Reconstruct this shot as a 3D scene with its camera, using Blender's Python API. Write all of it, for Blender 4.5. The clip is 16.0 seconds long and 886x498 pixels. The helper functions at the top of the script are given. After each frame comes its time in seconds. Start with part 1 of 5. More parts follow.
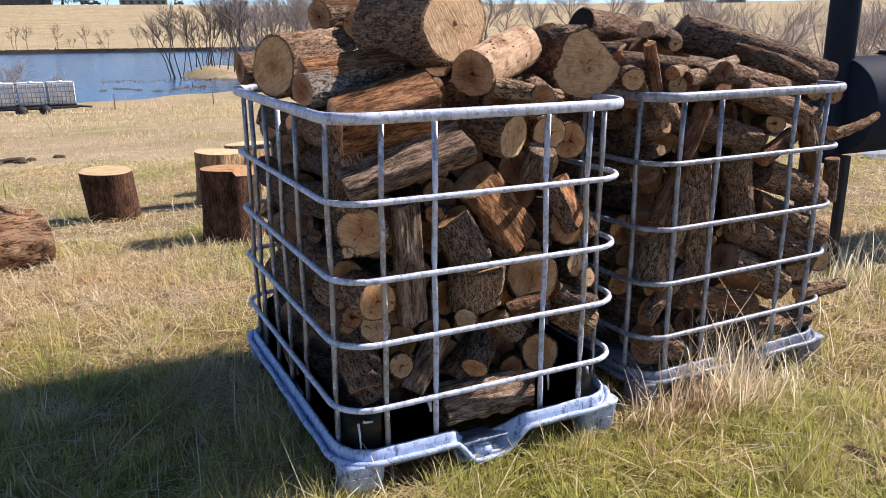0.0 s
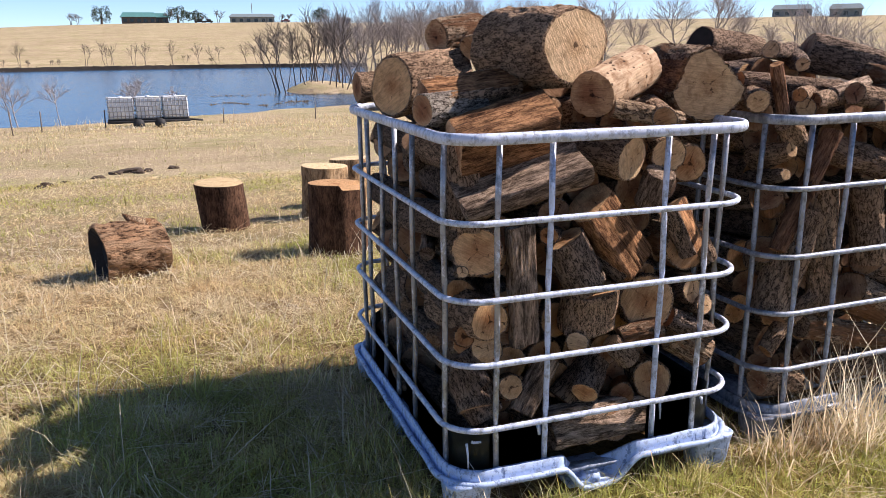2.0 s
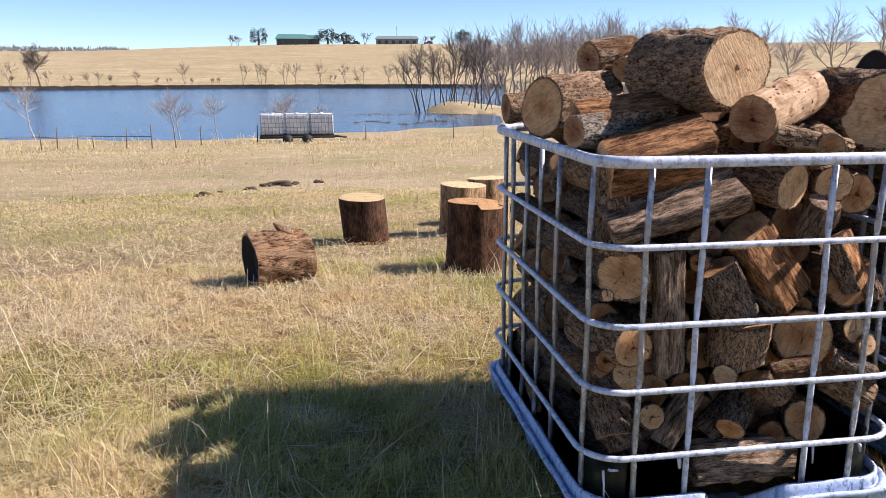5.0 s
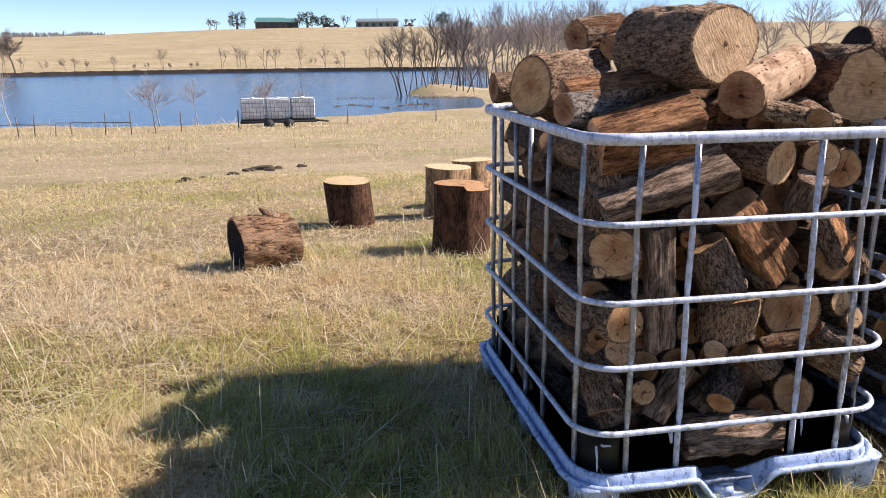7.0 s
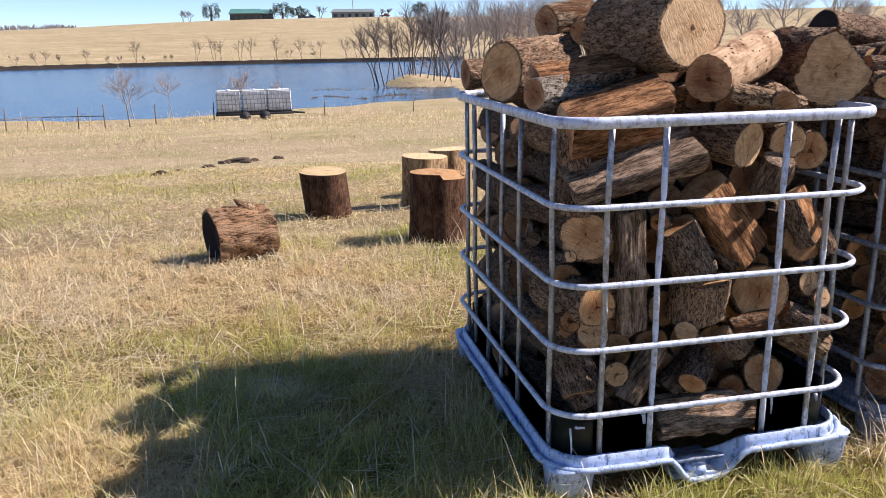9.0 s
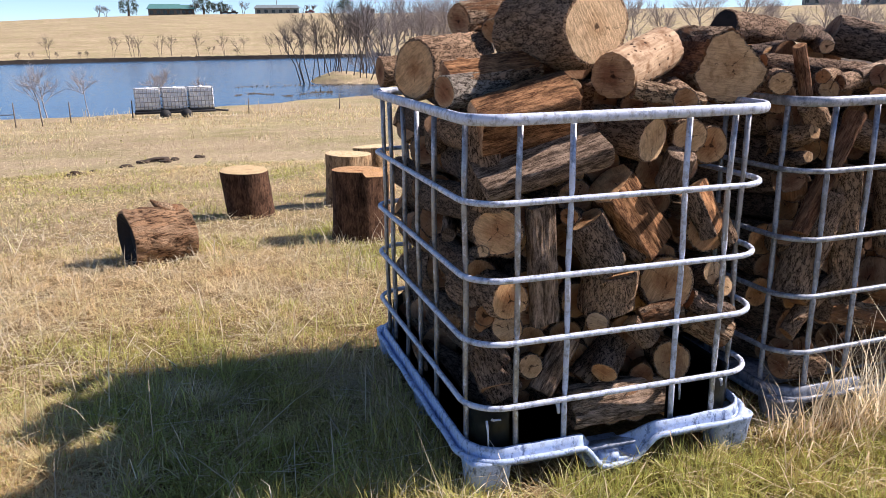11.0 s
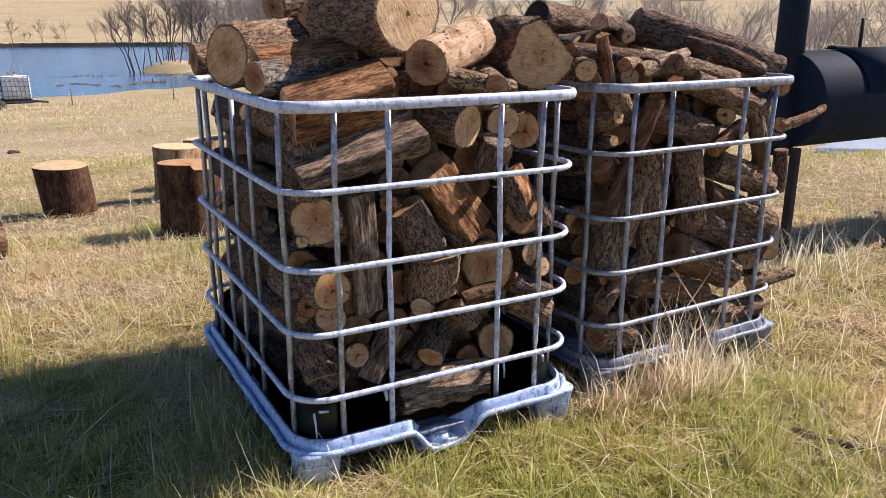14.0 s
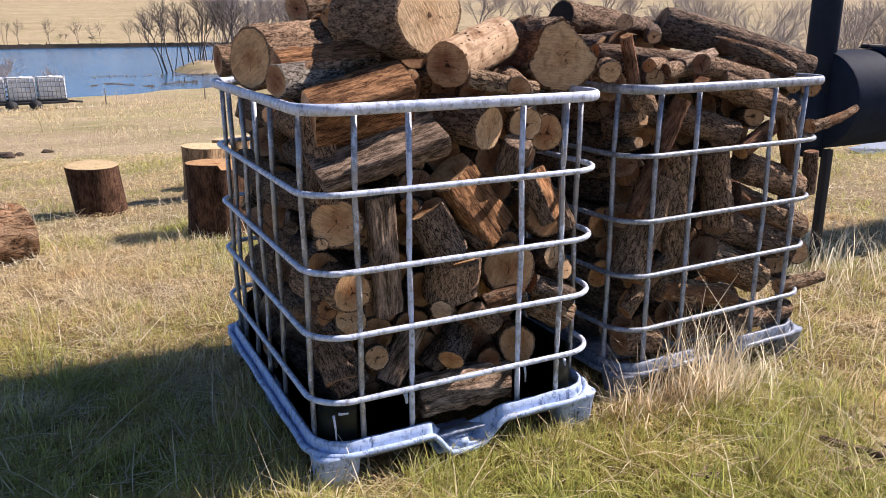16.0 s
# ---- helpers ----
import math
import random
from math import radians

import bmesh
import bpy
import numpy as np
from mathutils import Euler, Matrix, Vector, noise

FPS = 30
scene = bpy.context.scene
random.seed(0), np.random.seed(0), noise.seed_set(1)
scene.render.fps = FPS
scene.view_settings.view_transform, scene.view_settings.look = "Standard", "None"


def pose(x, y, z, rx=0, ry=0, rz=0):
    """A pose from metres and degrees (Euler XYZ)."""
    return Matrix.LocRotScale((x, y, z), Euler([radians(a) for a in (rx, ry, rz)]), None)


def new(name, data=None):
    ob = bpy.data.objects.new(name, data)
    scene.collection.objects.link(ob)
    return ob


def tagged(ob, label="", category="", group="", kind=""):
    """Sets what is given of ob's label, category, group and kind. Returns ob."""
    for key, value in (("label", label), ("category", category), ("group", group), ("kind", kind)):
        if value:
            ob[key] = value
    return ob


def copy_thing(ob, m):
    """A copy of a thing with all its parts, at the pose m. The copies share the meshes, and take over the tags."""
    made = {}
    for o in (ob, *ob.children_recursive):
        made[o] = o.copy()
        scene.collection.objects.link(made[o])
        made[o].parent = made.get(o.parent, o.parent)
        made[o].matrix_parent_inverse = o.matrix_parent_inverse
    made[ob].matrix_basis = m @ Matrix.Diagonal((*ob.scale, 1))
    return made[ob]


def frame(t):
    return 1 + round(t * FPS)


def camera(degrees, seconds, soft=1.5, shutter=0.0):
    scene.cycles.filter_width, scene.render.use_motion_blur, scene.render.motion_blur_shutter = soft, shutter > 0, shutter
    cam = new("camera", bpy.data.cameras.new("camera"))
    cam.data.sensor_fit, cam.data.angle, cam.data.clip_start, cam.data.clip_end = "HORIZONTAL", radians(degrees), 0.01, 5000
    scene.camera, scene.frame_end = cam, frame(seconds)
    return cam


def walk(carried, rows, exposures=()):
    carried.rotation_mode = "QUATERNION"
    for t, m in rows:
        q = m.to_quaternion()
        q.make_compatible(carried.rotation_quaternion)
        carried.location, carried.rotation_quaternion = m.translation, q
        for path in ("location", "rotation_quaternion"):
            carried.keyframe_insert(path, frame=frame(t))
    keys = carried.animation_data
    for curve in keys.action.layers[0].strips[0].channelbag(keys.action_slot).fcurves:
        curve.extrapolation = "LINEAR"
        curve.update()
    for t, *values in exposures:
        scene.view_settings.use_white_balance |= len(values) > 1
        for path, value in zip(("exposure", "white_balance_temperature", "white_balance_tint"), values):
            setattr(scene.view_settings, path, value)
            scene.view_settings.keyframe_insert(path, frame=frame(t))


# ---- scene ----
cam = camera(58.57, 16.0, soft=0.5)
# seconds, eye x y z, yaw, pitch, roll
PATH_ROWS = [
    (0.0, -0.656, -1.986, 1.373, -26.21, -15.75, -0.29),
    (0.5, -0.663, -1.983, 1.376, -26.45, -15.77, -0.33),
    (1.0, -0.672, -1.982, 1.375, -26.34, -15.65, -0.24),
    (1.5, -0.676, -1.976, 1.372, -25.58, -15.69, -0.16),
    (2.0, -0.713, -1.954, 1.388, -19.33, -14.62, -0.45),
    (2.5, -0.738, -1.933, 1.398, -12.76, -13.40, -0.30),
    (3.0, -0.730, -1.935, 1.395, -10.87, -13.03, 0.21),
    (3.5, -0.727, -1.946, 1.396, -9.93, -12.83, 0.35),
    (4.0, -0.730, -1.963, 1.395, -9.55, -12.73, 0.30),
    (6.5, -0.799, -1.954, 1.375, -10.30, -14.08, -0.58),
    (7.0, -0.783, -1.958, 1.376, -10.86, -14.29, -0.47),
    (7.5, -0.764, -1.977, 1.378, -11.24, -14.54, -0.57),
    (8.0, -0.759, -1.982, 1.380, -11.56, -14.73, -0.74),
    (8.5, -0.766, -1.980, 1.375, -11.87, -14.89, -0.94),
    (9.0, -0.764, -1.971, 1.364, -12.36, -14.98, -0.95),
    (9.5, -0.752, -1.973, 1.366, -14.40, -15.06, -1.04),
    (12.0, -0.706, -2.021, 1.364, -20.92, -15.42, 0.02),
    (12.5, -0.697, -2.033, 1.364, -24.30, -15.46, 0.34),
    (13.0, -0.679, -2.030, 1.359, -27.44, -15.58, 0.17),
    (13.5, -0.659, -2.021, 1.357, -28.49, -15.83, -0.02),
    (14.0, -0.635, -2.016, 1.355, -28.80, -16.01, 0.07),
    (14.5, -0.613, -2.012, 1.349, -28.54, -16.12, 0.11),
    (15.0, -0.604, -2.017, 1.354, -27.88, -16.10, 0.03),
    (15.5, -0.606, -2.016, 1.357, -27.01, -16.10, -0.12),
    (16.0, -0.608, -2.014, 1.362, -26.68, -16.07, -0.21),
]
walk(cam, [(t, pose(x, y, z, 90 + pitch, 0, yaw) @ pose(0, 0, 0, 0, 0, roll)) for t, x, y, z, yaw, pitch, roll in PATH_ROWS], [(0.0, 0.75, 6230, 14), (16.0, 0.75, 6230, 14)])

# ---- light ----
SUN_EL, SUN_AZ = radians(42), radians(95)      # bearing from +y towards +x
world = bpy.data.worlds.new("world")
scene.world = world
world.use_nodes = True
wn = world.node_tree.nodes
sky = wn.new("ShaderNodeTexSky")
sky.sky_type, sky.sun_disc = "NISHITA", False
sky.sun_elevation, sky.sun_rotation = SUN_EL, SUN_AZ
sky.altitude, sky.air_density, sky.dust_density, sky.ozone_density = 2500, 0.75, 0.0, 3.2
wn["Background"].inputs["Strength"].default_value = 0.096
world.node_tree.links.new(sky.outputs["Color"], wn["Background"].inputs["Color"])
sun_data = bpy.data.lights.new("sun", "SUN")
sun_data.energy, sun_data.angle, sun_data.color = 5.0, radians(0.53), (1.0, 0.885, 0.81)
sun = new("sun", sun_data)
SUN_DIR = Vector((math.cos(SUN_EL) * math.sin(SUN_AZ), math.cos(SUN_EL) * math.cos(SUN_AZ), math.sin(SUN_EL)))
sun.matrix_world = Matrix.Translation((20, -5, 20)) @ SUN_DIR.to_track_quat("Z", "Y").to_matrix().to_4x4()


# ---- material helpers ----
class Nodes:
    """A short way to write a node material."""

    def __init__(self, name):
        self.mat = bpy.data.materials.new(name)
        self.mat.use_nodes = True
        self.tree = self.mat.node_tree
        self.bsdf = self.tree.nodes["Principled BSDF"]
        self.coord = None

    def link(self, a, b):
        self.tree.links.new(a, b)

    def node(self, kind, **values):
        n = self.tree.nodes.new(kind)
        for key, value in values.items():
            n.inputs[key.replace("_", " ")].default_value = value
        return n

    def place(self, scale=(1, 1, 1), space="Object"):
        c = self.tree.nodes.new("ShaderNodeTexCoord")
        m = self.tree.nodes.new("ShaderNodeMapping")
        m.inputs["Scale"].default_value = scale
        self.link(c.outputs[space], m.inputs["Vector"])
        return m.outputs["Vector"]

    def noise(self, where, scale, detail=4.0, rough=0.6, distort=0.0):
        n = self.node("ShaderNodeTexNoise", Scale=scale, Detail=detail, Roughness=rough, Distortion=distort)
        if where is not None:
            self.link(where, n.inputs["Vector"])
        return n.outputs["Fac"]

    def voronoi(self, where, scale, feature="F1"):
        n = self.node("ShaderNodeTexVoronoi", Scale=scale)
        n.feature = feature
        self.link(where, n.inputs["Vector"])
        return n.outputs["Distance"]

    def ramp(self, fac, *stops):
        n = self.tree.nodes.new("ShaderNodeValToRGB")
        el = n.color_ramp.elements
        while len(el) < len(stops):
            el.new(0.5)
        for e, (p, c) in zip(el, stops):
            e.position = p
            e.color = (*c, 1) if len(c) == 3 else c
        self.link(fac, n.inputs["Fac"])
        return n.outputs["Color"]

    def mix(self, fac, a, b, how="MIX"):
        n = self.tree.nodes.new("ShaderNodeMix")
        n.data_type, n.blend_type = "RGBA", how
        for socket, value in ((n.inputs[0], fac), (n.inputs[6], a), (n.inputs[7], b)):
            if isinstance(value, bpy.types.NodeSocket):
                self.link(value, socket)
            elif isinstance(value, (int, float)):
                socket.default_value = value
            else:
                socket.default_value = (*value, 1)
        return n.outputs[2]

    def math(self, how, a, b=0.0):
        n = self.tree.nodes.new("ShaderNodeMath")
        n.operation = how
        for socket, value in ((n.inputs[0], a), (n.inputs[1], b)):
            if isinstance(value, bpy.types.NodeSocket):
                self.link(value, socket)
            else:
                socket.default_value = value
        return n.outputs[0]

    def done(self, color, rough=0.8, metal=0.0, bump=None, depth=0.01, strength=1.0, spec=None):
        for key, value in (("Base Color", color), ("Roughness", rough), ("Metallic", metal)):
            socket = self.bsdf.inputs[key]
            if isinstance(value, bpy.types.NodeSocket):
                self.link(value, socket)
            else:
                socket.default_value = (*value, 1) if key == "Base Color" else value
        if spec is not None:
            self.bsdf.inputs["Specular IOR Level"].default_value = spec
        if bump is not None:
            b = self.node("ShaderNodeBump", Strength=strength, Distance=depth)
            self.link(bump, b.inputs["Height"])
            self.link(b.outputs["Normal"], self.bsdf.inputs["Normal"])
        return self.mat


# ---- materials ----
def make_cage_paint(name, paint, bare, cover):
    n = Nodes(name)
    p = n.place()
    drip = n.noise(n.place((26, 26, 9)), 1.6, 6, 0.7)
    fleck = n.noise(p, 90, 3)
    fac = n.math("ADD", n.math("MULTIPLY", drip, 0.75), n.math("MULTIPLY", fleck, 0.25))
    col = n.ramp(fac, (cover - 0.03, bare), (cover + 0.03, paint))
    dirt = n.ramp(n.noise(p, 40, 6, 0.7), (0.33, (0.45, 0.43, 0.40)), (0.5, (1, 1, 1)))
    col = n.mix(0.9, col, dirt, "MULTIPLY")
    rough = n.ramp(fac, (cover - 0.03, (0.38, 0.38, 0.38)), (cover + 0.03, (0.55, 0.55, 0.55)))
    metal = n.ramp(fac, (cover - 0.03, (0.55, 0.55, 0.55)), (cover + 0.03, (0, 0, 0)))
    return n.done(col, rough, metal, n.math("ADD", fac, n.math("MULTIPLY", n.noise(p, 60, 3), 0.3)), 0.004, 0.6)


def make_ground():
    n = Nodes("dry_grass_ground")
    p = n.place()
    big = n.noise(p, 0.35, 5, 0.6)
    mid = n.noise(p, 2.2, 6, 0.65)
    fine = n.noise(n.place((1, 1, 0.2)), 38, 6, 0.75, 1.2)
    straw = n.ramp(fine, (0.30, (0.05, 0.034, 0.02)), (0.46, (0.37, 0.285, 0.18)), (0.66, (0.72, 0.61, 0.43)))
    green = n.ramp(fine, (0.25, (0.035, 0.045, 0.014)), (0.5, (0.24, 0.25, 0.085)), (0.7, (0.46, 0.44, 0.19)))
    fac = n.ramp(n.math("ADD", n.math("MULTIPLY", big, 0.6), n.math("MULTIPLY", mid, 0.4)), (0.46, (0, 0, 0)), (0.6, (1, 1, 1)))
    col = n.mix(n.math("MULTIPLY", fac, 0.55), straw, green)
    far = n.noise(n.place((0.02, 0.05, 0.05)), 3.0, 8, 0.7)
    col = n.mix(1.0, col, n.ramp(far, (0.3, (0.75, 0.72, 0.66)), (0.7, (1.12, 1.1, 1.05))), "MULTIPLY")
    # soil and thatch colour near the totes, darkened so gaps between blades read dark
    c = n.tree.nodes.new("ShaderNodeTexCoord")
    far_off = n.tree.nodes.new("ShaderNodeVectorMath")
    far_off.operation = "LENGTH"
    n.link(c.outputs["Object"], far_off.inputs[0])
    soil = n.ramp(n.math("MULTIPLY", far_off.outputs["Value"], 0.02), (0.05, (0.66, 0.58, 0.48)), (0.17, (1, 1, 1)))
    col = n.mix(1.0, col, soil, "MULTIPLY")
    return n.done(col, 0.95, 0, n.math("ADD", fine, mid), 0.03, 0.9, 0.1)


def make_blade(name, dry, dry2, green, green2, share):
    n = Nodes(name)
    g = n.tree.nodes.new("ShaderNodeNewGeometry")
    rnd = g.outputs["Random Per Island"]
    p = n.place()
    patch = n.math("ADD", n.math("MULTIPLY", n.noise(p, 0.45, 4), 0.65), n.math("MULTIPLY", n.noise(p, 2.4, 4), 0.35))
    lean = n.math("ADD", patch, n.math("MULTIPLY", n.math("SUBTRACT", rnd, 0.5), 0.22))
    fac = n.ramp(lean, (share - 0.04, (0, 0, 0)), (share + 0.05, (1, 1, 1)))
    tone = n.math("POWER", rnd, 0.85)
    a = n.mix(tone, dry, dry2)
    b = n.mix(tone, green, green2)
    red = n.ramp(n.noise(p, 1.3, 4, 0.6), (0.42, (1, 1, 1)), (0.66, (1.02, 0.92, 0.80)))
    a = n.mix(1.0, a, red, "MULTIPLY")
    mat = n.done(n.mix(fac, a, b), 0.7, 0, spec=0.25)
    trans = n.node("ShaderNodeBsdfTranslucent")
    n.link(n.mix(fac, a, b), trans.inputs["Color"])
    both = n.node("ShaderNodeMixShader", Fac=0.48)
    n.link(n.bsdf.outputs[0], both.inputs[1])
    n.link(trans.outputs[0], both.inputs[2])
    n.link(both.outputs[0], n.tree.nodes["Material Output"].inputs["Surface"])
    return mat


def make_bark(name, dark, light, groove=1.0, warm=None):
    """Bark with long furrows along the log (its local z)."""
    n = Nodes(name)
    info = n.tree.nodes.new("ShaderNodeObjectInfo")
    c = n.tree.nodes.new("ShaderNodeTexCoord")
    add = n.tree.nodes.new("ShaderNodeVectorMath")
    add.operation = "ADD"
    shift = n.node("ShaderNodeCombineXYZ")
    n.link(n.math("MULTIPLY", info.outputs["Random"], 37.0), shift.inputs["X"])
    n.link(n.math("MULTIPLY", info.outputs["Random"], 19.0), shift.inputs["Z"])
    n.link(c.outputs["Object"], add.inputs[0])
    n.link(shift.outputs[0], add.inputs[1])

    def mapped(scale):
        m = n.tree.nodes.new("ShaderNodeMapping")
        m.inputs["Scale"].default_value = scale
        n.link(add.outputs[0], m.inputs["Vector"])
        return m.outputs["Vector"]

    warp = n.noise(mapped((1, 1, 0.5)), 22, 3)
    bent = n.node("ShaderNodeVectorMath")
    bent.operation = "ADD"
    sway = n.node("ShaderNodeTexNoise", Scale=46.0 * groove, Detail=4.0, Roughness=0.65)
    n.link(mapped((1, 1, 0.55)), sway.inputs["Vector"])
    pull = n.node("ShaderNodeVectorMath")
    pull.operation = "SCALE"
    pull.inputs["Scale"].default_value = 0.05
    n.link(sway.outputs["Color"], pull.inputs[0])
    n.link(mapped((1, 1, 0.30)), bent.inputs[0])
    n.link(pull.outputs[0], bent.inputs[1])
    plates = n.voronoi(bent.outputs[0], 62 * groove, "DISTANCE_TO_EDGE")
    small = n.voronoi(bent.outputs[0], 150 * groove, "DISTANCE_TO_EDGE")
    furrow = n.noise(mapped((1, 1, 0.28)), 95 * groove, 6, 0.68, 1.0)
    flake = n.noise(mapped((1, 1, 0.6)), 280 * groove, 5, 0.75, 0.6)
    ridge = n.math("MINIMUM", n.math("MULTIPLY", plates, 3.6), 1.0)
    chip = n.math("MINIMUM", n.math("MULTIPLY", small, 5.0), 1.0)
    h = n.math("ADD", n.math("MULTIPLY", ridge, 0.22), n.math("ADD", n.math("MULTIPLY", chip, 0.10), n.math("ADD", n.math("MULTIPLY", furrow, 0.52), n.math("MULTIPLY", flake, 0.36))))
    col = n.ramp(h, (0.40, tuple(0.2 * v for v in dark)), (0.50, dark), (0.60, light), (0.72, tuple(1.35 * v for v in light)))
    blotch = n.ramp(n.noise(mapped((1, 1, 0.6)), 9, 5, 0.65), (0.30, (0.58, 0.53, 0.50)), (0.66, (1.2, 1.15, 1.08)))
    col = n.mix(1.0, col, blotch, "MULTIPLY")
    if warm:
        fac = n.ramp(n.noise(mapped((1, 1, 0.3)), 9, 7, 0.7, 0.6), (0.48, (0, 0, 0)), (0.56, (1, 1, 1)))
        grain = n.noise(mapped((1, 1, 0.05)), 150, 6, 0.7, 0.8)
        col = n.mix(fac, col, n.ramp(grain, (0.3, tuple(0.3 * v for v in warm)), (0.7, warm)))
    tint = n.ramp(info.outputs["Random"], (0.0, (0.72, 0.7, 0.7)), (1.0, (1.2, 1.14, 1.06)))
    col = n.mix(1.0, col, tint, "MULTIPLY")
    return n.done(col, 0.95, 0, n.math("ADD", h, n.math("MULTIPLY", warp, 0.3)), 0.022, 1.0, 0.1)


def make_split(name, dark, light):
    """Torn, fibrous wood along the log (its local z)."""
    n = Nodes(name)
    info = n.tree.nodes.new("ShaderNodeObjectInfo")
    fibre = n.noise(n.place((1, 1, 0.10)), 170, 8, 0.78, 1.2)
    broad = n.noise(n.place((1, 1, 0.30)), 34, 7, 0.75, 1.0)
    stain = n.noise(n.place((1, 1, 0.5)), 13, 5, 0.7, 0.5)
    h = n.math("ADD", n.math("MULTIPLY", fibre, 0.55), n.math("MULTIPLY", broad, 0.45))
    col = n.ramp(h, (0.37, tuple(0.12 * v for v in dark)), (0.46, dark), (0.55, light), (0.7, tuple(1.2 * v for v in light)))
    col = n.mix(1.0, col, n.ramp(stain, (0.36, (0.32, 0.29, 0.27)), (0.56, (1.1, 1.05, 1.0))), "MULTIPLY")
    col = n.mix(1.0, col, n.ramp(info.outputs["Random"], (0, (0.75, 0.72, 0.7)), (1, (1.15, 1.1, 1.05))), "MULTIPLY")
    return n.done(col, 0.9, 0, h, 0.02, 1.0, 0.12)


def make_endgrain(name, heart, sap):
    """A sawn end: rings about the log's axis, rays, checks and saw marks."""
    n = Nodes(name)
    info = n.tree.nodes.new("ShaderNodeObjectInfo")
    c = n.tree.nodes.new("ShaderNodeTexCoord")
    sep = n.tree.nodes.new("ShaderNodeSeparateXYZ")
    n.link(c.outputs["Object"], sep.inputs[0])
    wob = n.noise(n.place(), 12, 3)
    x, y = sep.outputs["X"], sep.outputs["Y"]
    rad = n.math("SQRT", n.math("ADD", n.math("MULTIPLY", x, x), n.math("MULTIPLY", y, y)))
    rad = n.math("ADD", rad, n.math("MULTIPLY", n.math("SUBTRACT", wob, 0.5), 0.05))
    rings = n.math("SINE", n.math("MULTIPLY", rad, 900.0))
    spin = n.tree.nodes.new("ShaderNodeVectorRotate")
    spin.rotation_type = "Z_AXIS"
    n.link(c.outputs["Object"], spin.inputs["Vector"])
    n.link(n.math("MULTIPLY", info.outputs["Random"], 9.0), spin.inputs["Angle"])
    squash = n.tree.nodes.new("ShaderNodeMapping")
    squash.inputs["Scale"].default_value = (1, 0.10, 1)
    n.link(spin.outputs[0], squash.inputs["Vector"])
    saw = n.noise(squash.outputs[0], 110, 6, 0.7, 1.6)
    shift = n.node("ShaderNodeVectorMath")
    shift.operation = "ADD"
    n.link(c.outputs["Object"], shift.inputs[0])
    n.link(n.math("MULTIPLY", info.outputs["Random"], 23.0), shift.inputs[1])
    # heartwood with an uneven border, then sapwood, then a thin dark rim of inner bark
    cloud = n.noise(shift.outputs[0], 16, 4, 0.6, 0.8)
    core = n.math("ADD", rad, n.math("MULTIPLY", n.math("SUBTRACT", cloud, 0.5), 0.07))
    col = n.ramp(core, (0.012, heart), (0.034, tuple(0.5 * (u + v) for u, v in zip(heart, sap))), (0.052, sap), (0.12, tuple(0.95 * v for v in sap)))
    col = n.mix(0.10, col, n.ramp(rings, (0.2, (0.55, 0.42, 0.30)), (0.8, (1, 1, 1))), "MULTIPLY")
    col = n.mix(0.5, col, n.ramp(saw, (0.37, (0.45, 0.36, 0.27)), (0.6, (1.1, 1.08, 1.04))), "MULTIPLY")
    dirt = n.noise(shift.outputs[0], 34, 6, 0.75, 0.5)
    col = n.mix(0.6, col, n.ramp(dirt, (0.34, (0.42, 0.33, 0.26)), (0.52, (1.04, 1.03, 1.0))), "MULTIPLY")
    ang = n.math("ARCTAN2", y, x)
    turn = n.math("ADD", n.math("MULTIPLY", info.outputs["Random"], 40.0), n.math("MULTIPLY", n.noise(shift.outputs[0], 26, 4, 0.7), 2.4))
    crk = n.math("ABSOLUTE", n.math("SINE", n.math("ADD", n.math("MULTIPLY", ang, 1.5), turn)))
    crk = n.math("ADD", n.math("MULTIPLY", crk, rad), n.math("MULTIPLY", n.math("SUBTRACT", n.noise(shift.outputs[0], 40, 3), 0.42), 0.022))
    crack = n.ramp(crk, (0.0012, (0.07, 0.045, 0.03)), (0.0030, (1, 1, 1)))
    col = n.mix(0.9, col, crack, "MULTIPLY")
    col = n.mix(1.0, col, n.ramp(info.outputs["Random"], (0, (0.78, 0.72, 0.66)), (1, (1.12, 1.1, 1.08))), "MULTIPLY")
    return n.done(col, 0.8, 0, n.math("ADD", saw, n.math("ADD", n.math("MULTIPLY", rings, 0.01), n.math("MULTIPLY", dirt, 0.4))), 0.007, 0.9, 0.15)


def make_plain(name, color, rough=0.6, metal=0.0, var=0.35, scale=12, depth=0.003):
    n = Nodes(name)
    p = n.place()
    v = n.noise(p, scale, 6, 0.65)
    col = n.mix(1.0, color, n.ramp(v, (0.3, (1 - var,) * 3), (0.7, (1 + var * 0.5,) * 3)), "MULTIPLY")
    return n.done(col, rough, metal, n.noise(p, scale * 5, 4), depth, 0.5)


def make_water():
    n = Nodes("pond_water")
    w = n.noise(n.place((1, 0.35, 1)), 1.6, 4, 0.6)
    w2 = n.noise(n.place((0.12, 0.03, 1)), 1.0, 4, 0.6)
    return n.done((0.03, 0.075, 0.14), 0.16, 0, n.math("ADD", w, w2), 0.12, 0.55)


